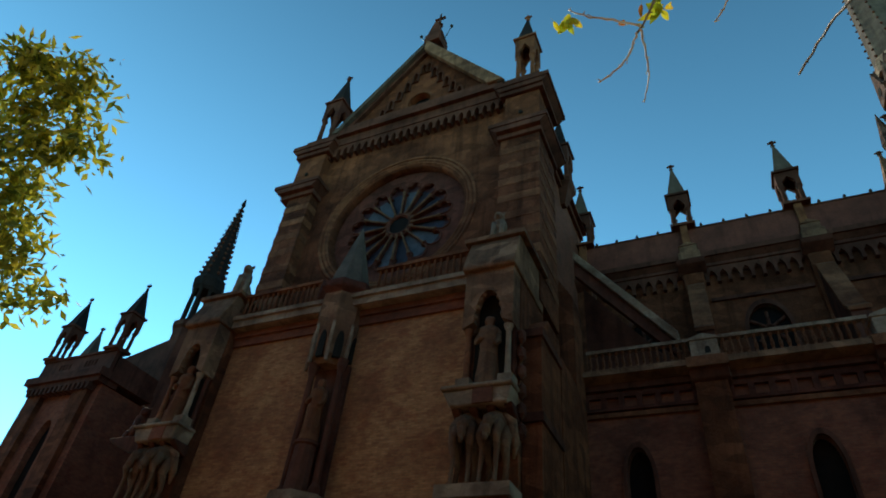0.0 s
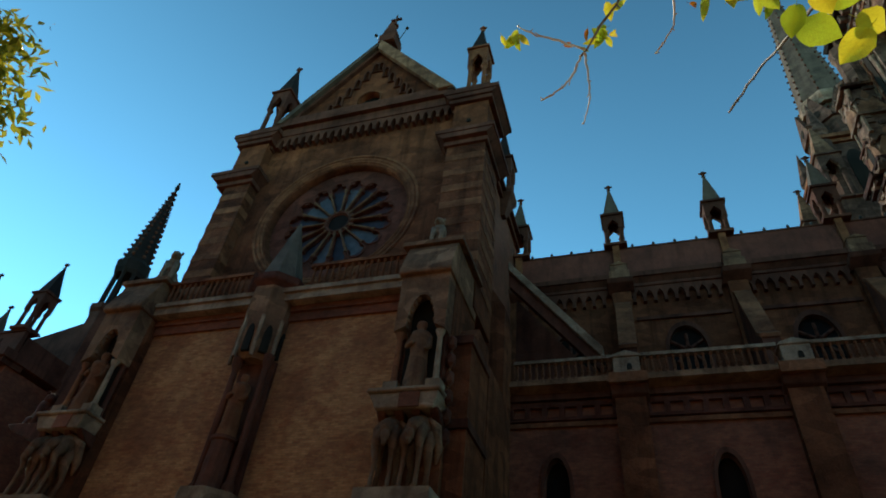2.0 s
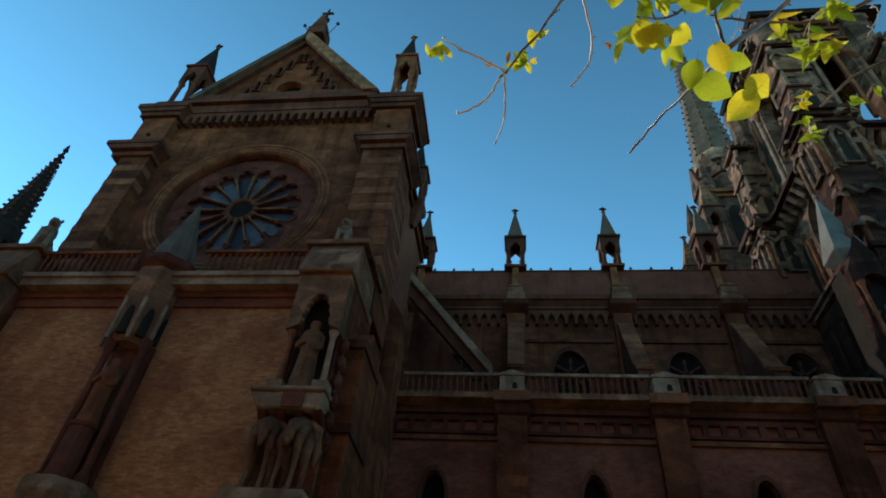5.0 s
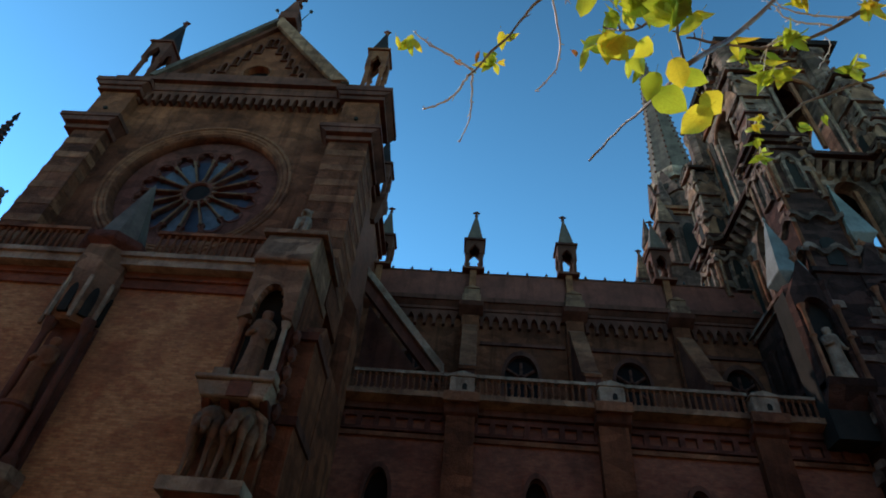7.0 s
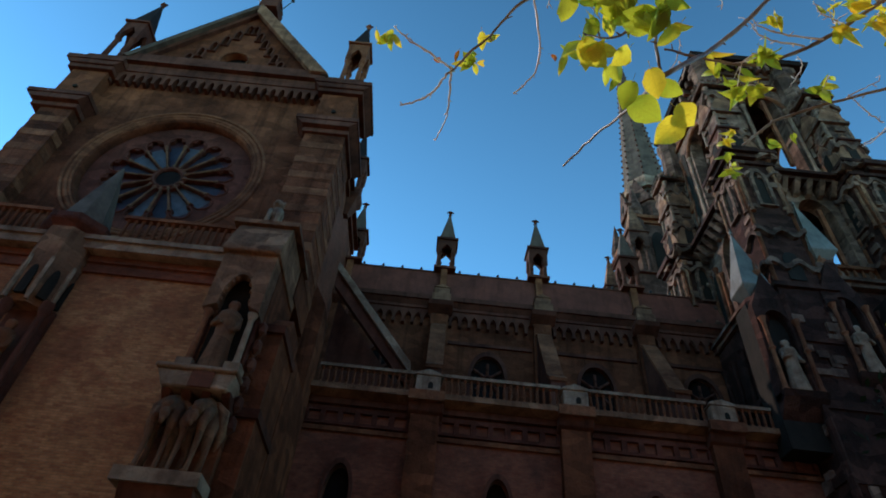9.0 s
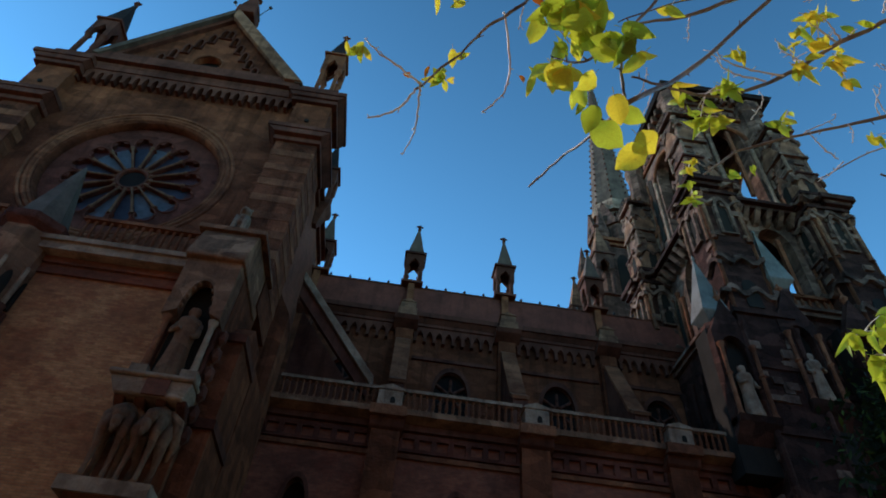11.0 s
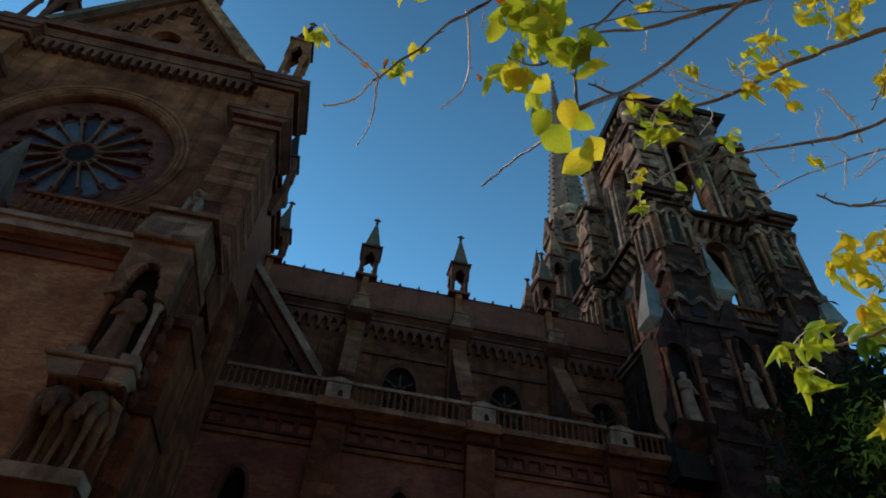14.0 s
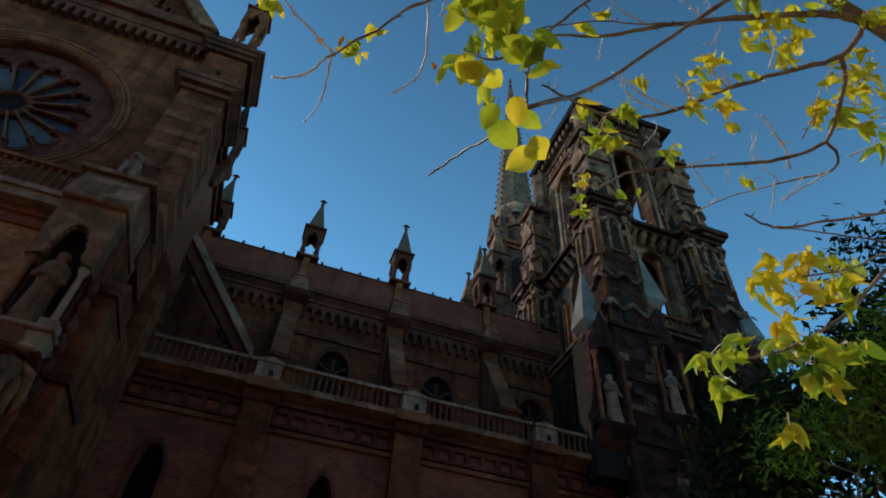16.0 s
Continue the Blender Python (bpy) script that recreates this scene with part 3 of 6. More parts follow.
RX, RZ = AX - 0.22, 21.9
part("rose_wall", holed(B(), [(AX - 6.0, 15.3), (AX + 6.0, 15.3), (AX + 6.0, 29.2), (AX - 6.0, 29.2)], [circle(RX, RZ, 3.85)], 18.4, 19.2), RENDERED, transept, "brown rendered wall round the rose")
rose = part("rose_window", ring_xz(B(), RX, 18.4, RZ, 4.3, 0.09, 96, sy=0.9), STONE, transept, "large round rose window with sixteen petals", smooth=True)
part("moulding", ring_xz(B(), RX, 18.44, RZ, 4.08, 0.11, 96), STONE, rose, smooth=True)
part("inner_moulding", ring_xz(B(), RX, 18.42, RZ, 3.9, 0.07, 96), STONE, rose, smooth=True)
part("reveal", ring_xz(B(), RX, 18.75, RZ, 3.8, 0.12, 96, sy=3), RENDERED, rose, smooth=True)
part("tympanum", holed(B(), circle(RX, RZ, 3.84), [circle(RX, RZ, 0.55, 24)] + [
    [(RX + r * math.cos(a) - q * math.sin(a), RZ + r * math.sin(a) + q * math.cos(a)) for r, q in
     ((0.8, -0.12), (1.5, -0.25), (2.1, -0.36), (2.2, -0.27), (2.38, -0.42), (2.62, -0.37), (2.7, -0.18), (2.92, -0.1), (2.98, 0), (2.92, 0.1), (2.7, 0.18), (2.62, 0.37), (2.38, 0.42), (2.2, 0.27), (2.1, 0.36), (1.5, 0.25), (0.8, 0.12))] for a in (2 * math.pi * (i + 0.5) / 16 for i in range(16))], 18.85, 19.05), PINK, rose, "reddish stone tracery")
part("hub_pane", prism(B(), circle(RX, RZ, 0.54, 24), 18.92, 18.96), GLASS_DARK, rose)
part("hub", ring_xz(B(), RX, 18.84, RZ, 0.64, 0.07, 32), STONE_DARK, rose, smooth=True)
for i in range(16):
    a = 2 * math.pi * i / 16
    m = Matrix.Translation((RX, 18.82, RZ)) @ Matrix.Rotation(-a, 4, "Y")
    part("spoke", tube(B(), [(0.7, 0, 0), (0.82, 0, 0), (0.9, 0, 0), (2.1, 0, 0), (2.18, 0, 0), (2.3, 0, 0)], [0.075, 0.075, 0.045, 0.06, 0.09, 0.09], 8), STONE_MID, rose, m=m)
    part("lobe", ring_xz(B(), 2.5, 0, 0, 0.43, 0.04, 12, -125, 125, 6), PINK, rose, m=Matrix.Translation((RX, 18.83, RZ)) @ Matrix.Rotation(-a - math.pi / 16, 4, "Y"))
PETALS = [GLASS_RED, GLASS, GLASS, GLASS_SHEEN, GLASS, GLASS_SHEEN, GLASS_SHEEN, GLASS] * 2
for i in range(16):
    a0, a1 = 2 * math.pi * i / 16 + 0.002, 2 * math.pi * (i + 1) / 16 - 0.002
    for name, r0, r1, glass in (("pane", 0.3, 2.5, PETALS[i]), ("outer_pane", 2.504, 3.6, GLASS_RED)):
        part(name, prism(B(), [(RX + r * math.cos(a), RZ + r * math.sin(a)) for r, a in ((r0, a0), (r1, a0), (r1, a1), (r0, a1))], 19.07, 19.1), glass, rose)

# corner towers beside the rose: banded shafts, cornices, top blocks
for s in (-1, 1):
    cx = AX + s * 6.45
    x0, x1 = (cx - 0.95, cx + 0.95) if s > 0 else (cx - 0.6, cx + 0.95)
    shaft = part("corner_tower", box(B(), x0, x1, 17.7, 20.2, 15.0, 24.7), RENDERED, transept, "banded stone corner tower")
    for k in range(8):
        z = 16.3 + k * 1.05
        part("stone_band", box(B(), x0 - 0.02, x1 + 0.02, 17.68, 20.22, z, z + 0.42), STONE, shaft, bevel=0.01)
    b = B()
    box(b, cx - 1.1, cx + 1.1, 17.55, 20.35, 24.7, 25.0)
    prism(b, [(cx - 1.1, 25.0), (cx + 1.1, 25.0), (cx + 1.45, 25.35), (cx - 1.45, 25.35)], 17.3, 20.6)
    box(b, cx - 1.48, cx + 1.48, 17.25, 20.65, 25.35, 25.6)
    part("cornice", b, STONE_DARK, shaft, "projecting stone cornice", bevel=0.02)
    part("upper_block", box(B(), cx - 0.85, cx + 0.95, 17.8, 20.2, 25.6, 28.3), RENDERED, shaft)
    part("panel_hole", lathe(B(), [(0.11, 0), (0.11, 0.1)], 10), VOID, shaft, m=pose(cx, 17.81, 26.7, 90, 0, 0))
    b = B()
    box(b, cx - 1.1, cx + 1.2, 17.6, 20.4, 28.2, 28.5)
    prism(b, [(cx - 1.1, 28.5), (cx + 1.2, 28.5), (cx + 1.5, 28.85), (cx - 1.35, 28.85)], 17.5, 20.6)
    box(b, cx - 1.4, cx + 1.55, 17.45, 20.65, 28.85, 29.15)
    part("top_cornice", b, STONE_DARK, shaft, "projecting stone cornice", bevel=0.02)
    part("pedestal", box(B(), cx - 0.95, cx + 0.95, 17.9, 19.9, 29.15, 30.0), STONE_DARK, shaft)
    pinnacle(transept, PIN_TALL[s], cx + (0.0 if s > 0 else -0.2), 18.8, 30.0)

# arcaded frieze, cornice and gable
def arcade_band(x0, x1, z0, z1, n, pillar, a, b):
    """A band whose lower edge is a row of small pointed arches on thin pendants."""
    step = (x1 - x0) / n
    low = [(x0, z0)]
    for k in range(n):
        u0, u1 = x0 + k * step + pillar / 2, x0 + (k + 1) * step - pillar / 2
        h = z1 - z0
        low += [(u0, z0), (u0, z0 + 0.36 * h), (u0 + 0.14 * (u1 - u0), z0 + 0.56 * h), ((u0 + u1) / 2, z0 + 0.76 * h), (u1 - 0.14 * (u1 - u0), z0 + 0.56 * h), (u1, z0 + 0.36 * h), (u1, z0)]
    return holed(B(), low + [(x1, z0), (x1, z1), (x0, z1)], [], a, b)


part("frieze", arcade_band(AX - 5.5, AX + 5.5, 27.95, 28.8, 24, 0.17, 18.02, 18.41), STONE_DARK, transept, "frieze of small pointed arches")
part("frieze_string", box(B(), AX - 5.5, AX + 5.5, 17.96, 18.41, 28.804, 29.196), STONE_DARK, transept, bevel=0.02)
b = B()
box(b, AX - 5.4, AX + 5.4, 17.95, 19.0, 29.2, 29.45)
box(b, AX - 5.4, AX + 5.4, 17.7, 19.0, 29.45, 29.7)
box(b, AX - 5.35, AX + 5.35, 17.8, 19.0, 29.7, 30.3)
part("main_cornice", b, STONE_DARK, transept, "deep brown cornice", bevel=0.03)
STEPS = [(AX + 0.1 + q * (0.17 + 0.47 * k), 33.95 - 0.72 * k) for q in (-1, 1) for k in range(6)]
part("gable_wall", holed(B(), [(AX - 5.1, 30.3), (AX + 5.1, 30.3), (AX, 37.0)], [circle(AX, 31.2, 0.72, 32)] + [arch(x, 0.27, z, z + 0.6, 0.32, 5) for x, z in STEPS], 18.2, 18.9), RENDERED, transept, "brown gable with a round window")
part("oculus", ring_xz(B(), AX, 18.2, 31.2, 0.78, 0.07, 32), STONE, transept, smooth=True)
part("oculus_pane", prism(B(), circle(AX, 31.2, 0.74, 24), 18.6, 18.64), GLASS_DARK, transept)
part("gable_roof", prism(B(), [(AX - 5.5, 29.95), (AX, 37.05), (AX + 5.5, 29.95), (AX + 5.15, 29.85), (AX, 36.55), (AX - 5.15, 29.85)], 17.7, 30.0), SLATE, transept, "steep grey-green roof with raking coping")
part("rake_moulding", prism(B(), [(AX - 5.1, 30.3), (AX, 36.85), (AX + 5.1, 30.3), (AX + 4.5, 30.3), (AX, 36.1), (AX - 4.5, 30.3)], 17.95, 18.22), STONE_DARK, transept)
for x, z in STEPS:
    part("step_arch", holed(B(), arch(x, 0.43, z, z + 0.62, 0.42, 5), [arch(x, 0.29, z + 0.03, z + 0.6, 0.32, 5)], 18.08, 18.2), STONE_DARK, transept)
# Dark sheet set behind the gable holes as their shade.
part("gable_backing", prism(B(), [(AX - 4.9, 30.3), (AX + 4.9, 30.3), (AX, 36.7)], 18.95, 19.05), VOID, transept)
part("broad_coping", prism(B(), [(AX + 5.45, 29.97), (AX, 37.0), (AX, 35.9), (AX + 4.55, 29.97)], 17.6, 17.95), STONE_MID, transept, "broad pale raking coping", bevel=0.03)
TIP = AX + 0.4
b = B()
box(b, TIP - 0.55, TIP + 0.55, 17.6, 18.8, 36.7, 37.5)
prism(b, [(TIP - 0.6, 37.5), (TIP + 0.6, 37.5), (TIP + 0.12, 39.2), (TIP - 0.12, 39.2)], 17.75, 18.65)
apex = part("apex_block", b, STONE_DARK, transept, "stone block on the gable's tip", bevel=0.03)
b = lathe(B(), [(0.1, 39.2), (0.2, 39.5), (0.09, 39.7), (0.08, 40.6), (0.02, 41.0)], 8, TIP, 18.2)
box(b, TIP - 0.38, TIP + 0.38, 18.13, 18.27, 40.2, 40.36)
ball(b, TIP, 18.2, 39.45, 0.3, 0.3, 0.16, 1)
part("cross_finial", b, STONE_DARK, apex)
for s in (-1, 1):
    b = tube(B(), [(TIP + s * 0.5, 18.2, 37.2), (TIP + s * 1.1, 18.0, 38.3)], [0.03, 0.02], 6)
    ball(b, TIP + s * 1.1, 18.0, 38.35, 0.13, sub=1)
    part("ball_rod", b, IRON, apex, "thin iron rod with a ball")

# body of the transept behind the front
b = B()
box(b, AX - 6.6, AX - 6.0, 19.2, 30.0, 0, 28.3)
part("side_wall", b, BRICK_RED, transept)
part("side_wall", box(B(), AX + 5.6, AX + 6.4, 19.2, 30.0, 0, 28.3), BRICK_RED, transept)
part("rear_wall", prism(B(), [(AX - 6.4, 14), (AX + 6.3, 14), (AX + 6.3, 28.2), (AX + 5.2, 30.1), (AX, 36.7), (AX - 5.2, 30.1), (AX - 6.4, 28.2)], 29.4, 29.9), BRICK_RED, transept)
for s in (-1, 1):
    b = B()
    x = AX + s * (6.05 if s > 0 else 6.7)
    box(b, x - 0.55, x + 0.55, 20.65, 30.0, 28.3, 28.7)
    box(b, x - 0.78, x + 0.78, 20.65, 30.0, 28.7, 28.95)
    part("side_cornice", b, STONE_DARK, transept, bevel=0.02)
part("pinnacle_corbel", lathe(B(), [(0.3, 27.2), (0.75, 28.3), (1.0, 28.6), (1.0, 28.9)], 4, AX + 6.45, 25.4, math.pi / 4), STONE_DARK, transept)
pinnacle(transept, PIN_T, AX + 6.45, 25.4, 28.9)
pinnacle(transept, PIN_T, AX - 6.6, 25.8, 28.9)
# stepped buttresses on the flank
for y0, y1, zt in ((18.4, 20.6, 14.5), (20.6, 22.0, 18.6)):
    part("flank_buttress", prism(B(), [(AX + 6.4, 0), (AX + 7.9, 0), (AX + 7.9, zt - 1.6), (AX + 7.0, zt), (AX + 6.4, zt + 0.6)], y0, y1), RENDERED, transept)

# ---- nave ----
BAY, P0 = 5.95, -0.22
nave = thing("church_nave", 5, 25, 0, "long red-brown brick nave with balustrade and buttresses", "church")
WIN_X = (-3.15, 2.75, 8.65)
part("aisle_wall", holed(B(), [(-5.0, 0), (15.4, 0), (15.4, 13.62), (-5.0, 13.62)], [arch(x, 0.95, 5.2, 9.9, 1.2) for x in WIN_X], 22.4, 23.1), BRICK_RED, nave, "red-brown brick aisle wall")
for x in WIN_X:
    w = part("lancet_window", holed(B(), arch(x, 1.2, 5.0, 9.9, 1.38), [arch(x, 0.93, 5.2, 9.9, 1.18)], 22.3, 22.46), STONE_DARK, nave, "narrow pointed window with a stone surround")
    part("pane", prism(B(), arch(x, 0.94, 5.2, 9.9, 1.19), 22.8, 22.84), GLASS_DARK, w)
BAL_N = baluster_mesh(0.76, STONE, 0.07)
b = B()
part("cornice_bed", box(B(), -5.0, 15.4, 22.15, 23.0, 13.39, 13.648), STONE_DARK, nave, bevel=0.02)
prism(b, [(23.0, 13.65), (22.1, 13.65), (21.72, 13.79), (23.0, 13.79)], -5.0, 15.4, "x")
box(b, -5.0, 15.4, 21.66, 23.0, 13.79, 14.03)
part("aisle_cornice", b, STONE_MID, nave, "grey stone cornice slab", bevel=0.02)
b = B()
box(b, -5.0, 15.4, 22.28, 22.5, 12.3, 12.48)
part("string_course", b, STONE, nave, bevel=0.02)
part("lower_string", box(B(), -5.0, 15.4, 22.3, 22.44, 13.24, 13.36), STONE_DARK, nave, bevel=0.02)
for k in range(4):
    x = P0 + BAY * (k - 1)
    xa, xb = max(x + 0.6, -4.9), min(x + BAY - 0.6, 15.2)
    if xb - xa > 1.0:
        m = round((xb - xa) / 0.68)
        w = (xb - xa) / m
        part("pierced_frieze", holed(B(), [(xa, 12.55), (xb, 12.55), (xb, 13.24), (xa, 13.24)], [[(xa + (q + 0.16) * w, 12.68), (xa + (q + 0.84) * w, 12.68), (xa + (q + 0.84) * w, 13.1), (xa + (q + 0.16) * w, 13.1)] for q in range(m)], 22.24, 22.4), PINK, nave, "frieze of sunk brick panels")
for k in range(3):
    x = P0 + BAY * k
    part("pilaster", box(B(), x - 0.57, x + 0.57, 22.0, 22.45, 0, 13.39), RENDERED, nave, "brown pilaster", bevel=0.02)
    part("pilaster_capital", prism(B(), [(22.4, 13.0), (21.85, 13.3), (21.7, 13.62), (22.4, 13.62)], x - 0.7, x + 0.7, "x"), STONE_DARK, nave, bevel=0.03)
    part("cornice_return", box(B(), x - 0.72, x + 0.72, 21.5, 22.4, 13.62, 14.04), STONE, nave, bevel=0.03)
    b = B()
    box(b, x - 0.5, x + 0.5, 21.6, 22.3, 14.04, 14.75)
    prism(b, [(x - 0.58, 14.75), (x + 0.58, 14.75), (x + 0.5, 14.87), (x, 15.03), (x - 0.5, 14.87)], 21.55, 22.35)
    post = part("parapet_post", b, STONE_PALE, nave, "pale stone post with a gabled top", bevel=0.02)
    part("post_hole", prism(B(), arch(x + 0.1, 0.2, 14.17, 14.32, 0.14, 4), 21.585, 21.62), VOID, post)
    if k < 2:
        balustrade(nave, x + 0.55, x + BAY - 0.55, 21.95, 14.04, 0.98, 0.27, BAL_N, STONE_PALE)
balustrade(nave, -4.7, P0 - 0.55, 21.95, 14.04, 0.98, 0.27, BAL_N, STONE_PALE)
balustrade(nave, P0 + 2 * BAY + 0.55, 15.0, 21.95, 14.04, 0.98, 0.27, BAL_N, STONE_PALE)
# raking coping from the transept down to the parapet
part("raking_wall", prism(B(), [(-5.0, 14.36), (-1.6, 14.36), (-1.6, 15.2), (-5.0, 19.6)], 23.6, 24.0), STONE_DARK, nave)
part("raking_coping", prism(B(), [(-5.1, 20.3), (-5.1, 20.82), (-1.05, 15.6), (-1.05, 15.05)], 22.1, 22.75), STONE_PALE, nave, "pale raking stone coping", bevel=0.03)
part("raking_rib", prism(B(), [(-5.1, 19.5), (-5.1, 20.3), (-1.2, 15.2), (-1.2, 14.6)], 22.3, 22.65), STONE_DARK, nave)
part("aisle_roof", prism(B(), [(22.6, 13.9), (22.6, 14.05), (28.8, 17.9), (28.8, 13.9)], -5.0, 15.4, "x"), TILE, nave, "low red aisle roof")
# clerestory
CW = (-3.1, 2.85, 8.8, 14.6)
part("clerestory_wall", holed(B(), [(-6.0, 14.3), (17.0, 14.3), (17.0, 23.4), (-6.0, 23.4)], [arch(x, 1.9, 17.9, 19.2, 1.5) for x in CW], 28.75, 29.4), RENDERED, nave, "dark brown clerestory wall")
for x in CW:
    w = part("round_window", holed(B(), arch(x, 2.2, 17.8, 19.2, 1.72), [arch(x, 1.84, 17.9, 19.2, 1.44)], 28.65, 28.8), STONE_DARK, nave, "pointed window with bold stone tracery")
    part("pane", prism(B(), arch(x, 1.88, 17.9, 19.2, 1.48), 29.05, 29.1), GLASS_DARK, w)
    part("hub", ring_xz(B(), x, 28.95, 19.35, 0.2, 0.08, 16), STONE_DARK, w)
    for a in (-50, -130, 35, 90, 145):
        part("bar", tube(B(), [(0.2, 0, 0), (0.95, 0, 0)], [0.09, 0.09], 6), STONE_DARK, w, m=Matrix.Translation((x, 28.95, 19.35)) @ Matrix.Rotation(radians(-a), 4, "Y"))
b = B()
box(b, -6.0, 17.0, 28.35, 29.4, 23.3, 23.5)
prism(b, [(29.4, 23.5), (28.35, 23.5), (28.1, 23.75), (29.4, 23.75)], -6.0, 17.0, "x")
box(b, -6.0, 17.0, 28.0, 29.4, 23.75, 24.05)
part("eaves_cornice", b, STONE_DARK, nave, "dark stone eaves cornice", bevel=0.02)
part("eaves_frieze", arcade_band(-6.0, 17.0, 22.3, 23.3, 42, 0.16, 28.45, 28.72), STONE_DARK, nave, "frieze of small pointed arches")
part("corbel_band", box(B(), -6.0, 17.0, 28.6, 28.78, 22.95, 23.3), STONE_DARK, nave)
for k in range(3):
    xa, xb = P0 + 0.15 + BAY * k + 0.6, P0 + 0.15 + BAY * (k + 1) - 0.6
    part("roof_fascia", box(B(), xa, xb, 28.82, 28.95, 24.1, 24.5), STONE_DARK, nave, bevel=0.02)
    part("wall_string", box(B(), xa, xb, 28.62, 28.78, 21.2, 21.4), STONE_DARK, nave, bevel=0.02)
part("nave_roof", prism(B(), [(28.9, 24.05), (29.3, 26.95), (35.3, 27.4), (41.3, 26.95), (41.7, 24.05)], -6.0, 17.5, "x"), TILE, nave, "red roof band with small ridge knobs")
for i in range(17):
    x = -5.2 + i * 1.22
    part("ridge_knob", lathe(B(), [(0.07, 26.9), (0.05, 27.05), (0.1, 27.15), (0.02, 27.3)], 6, x, 29.32), IRON, nave)
part("ridge_trim", box(B(), -6.0, 17.5, 29.24, 29.4, 26.9, 27.0), STONE_DARK, nave)
for k in range(-1, 3):
    x = P0 + 0.15 + BAY * k
    part("wall_pier", box(B(), x - 0.5, x + 0.5, 28.3, 28.8, 14.4, 23.3), RENDERED, nave, bevel=0.02)
    b = B()
    box(b, x - 0.55, x + 0.55, 27.75, 28.8, 23.5, 24.1)
    box(b, x - 0.45, x + 0.45, 27.9, 28.7, 24.1, 24.6)
    prism(b, [(x - 0.5, 24.6), (x + 0.5, 24.6), (x, 24.85)], 27.85, 28.75)
    part("eaves_post", b, STONE_MID, nave, "pale stone post", bevel=0.02)
    part("post_knob", lathe(B(), [(0.1, 24.8), (0.07, 24.95), (0.12, 25.05), (0.02, 25.2)], 8, x, 28.3), STONE_DARK, nave)
    part("eaves_return", prism(B(), [(28.4, 22.9), (27.75, 23.25), (27.6, 23.5), (28.4, 23.5)], x - 0.72, x + 0.72, "x"), STONE_DARK, nave, bevel=0.03)
    part("pier_strip", box(B(), x - 0.2, x + 0.2, 28.9, 29.36, 24.1, 27.0), STONE, nave)
    pinnacle(nave, PIN_N, x, 29.45, 26.95)
    if k >= 0:
        part("fly_buttress", prism(B(), [(28.4, 15.0), (28.4, 22.2), (28.0, 21.8), (25.8, 17.9), (25.2, 17.4), (25.2, 15.0)], x - 0.36, x + 0.36, "x"), STONE_DARK, nave, "sloping buttress")
        part("buttress_coping", prism(B(), [(28.4, 22.2), (28.4, 22.35), (27.95, 21.95), (25.7, 18.0), (25.05, 17.5), (25.1, 17.35), (25.8, 17.88), (28.0, 21.8)], x - 0.42, x + 0.42, "x"), STONE, nave, "sloping stone coping")

# ---- choir, on the other side of the transept ----
choir = thing("church_choir", -30, 26, 0, "dark brick choir wing with cornice, roof and openwork pinnacles", "church")
part("choir_wall", box(B(), -36.5, -19.6, 28.7, 29.4, 0, 23.4), RENDERED, choir)
part("choir_eaves", box(B(), -36.5, -19.6, 28.2, 29.4, 23.4, 24.0), STONE_DARK, choir, bevel=0.03)
part("choir_roof", prism(B(), [(28.8, 24.0), (29.3, 25.6), (35.3, 26.2), (41.3, 25.6), (41.7, 24.0)], -38.0, -19.6, "x"), STONE_DARK, choir)
part("chapel_wall", holed(B(), [(-40.4, 0), (-34.2, 0), (-34.2, 17.3), (-40.4, 17.3)], [arch(-37.5, 1.3, 6, 13.3, 2.0)], 21.7, 22.4), BRICK_RED, choir, "dark red brick chapel wall")
part("pane", prism(B(), arch(-37.5, 1.29, 6, 13.3, 1.99), 22.1, 22.15), GLASS_DARK, choir)
for x in (-39.75, -35.45):
    part("pilaster", box(B(), x - 0.65, x + 0.65, 21.35, 21.75, 0, 17.3), RENDERED, choir, bevel=0.03)
part("chapel_side", box(B(), -34.9, -34.2, 22.4, 29.0, 0, 17.3), BRICK_RED, choir)
part("chapel_side", box(B(), -40.4, -39.7, 22.4, 29.0, 0, 17.3), BRICK_RED, choir)
b = B()
box(b, -40.7, -34.05, 21.2, 22.6, 17.3, 17.65)
box(b, -40.95, -33.9, 21.0, 22.6, 17.65, 18.15)
box(b, -36.0, -33.9, 22.6, 29.0, 17.65, 18.15)
box(b, -40.95, -39.5, 22.6, 29.0, 17.65, 18.15)
part("chapel_cornice", b, STONE_DARK, choir, "dark stone cornice", bevel=0.03)
part("chapel_roof", prism(B(), [(22.5, 18.1), (22.9, 18.9), (29.0, 20.4), (29.0, 18.1)], -39.6, -35.9, "x"), SLATE_DARK, choir)
for i in range(14):
    part("cornice_bracket", box(B(), -40.3 + i * 0.42, -40.12 + i * 0.42, 21.1, 21.75, 16.85, 17.3), STONE_DARK, choir)
slots = [[(x + i * 0.3, 18.7), (x + i * 0.3 + 0.18, 18.7), (x + i * 0.3 + 0.18, 19.15), (x + i * 0.3, 19.15)] for x in (-39.0, -36.6) for i in range(4)]
part("chapel_parapet", holed(B(), [(-40.8, 18.15), (-34.0, 18.15), (-34.0, 19.5), (-40.8, 19.5)], slots, 21.5, 21.75), STONE_DARK, choir, "dark parapet with narrow slots")
part("parapet_coping", box(B(), -40.95, -33.9, 21.4, 21.85, 19.5, 19.65), STONE_DARK, choir, bevel=0.02)
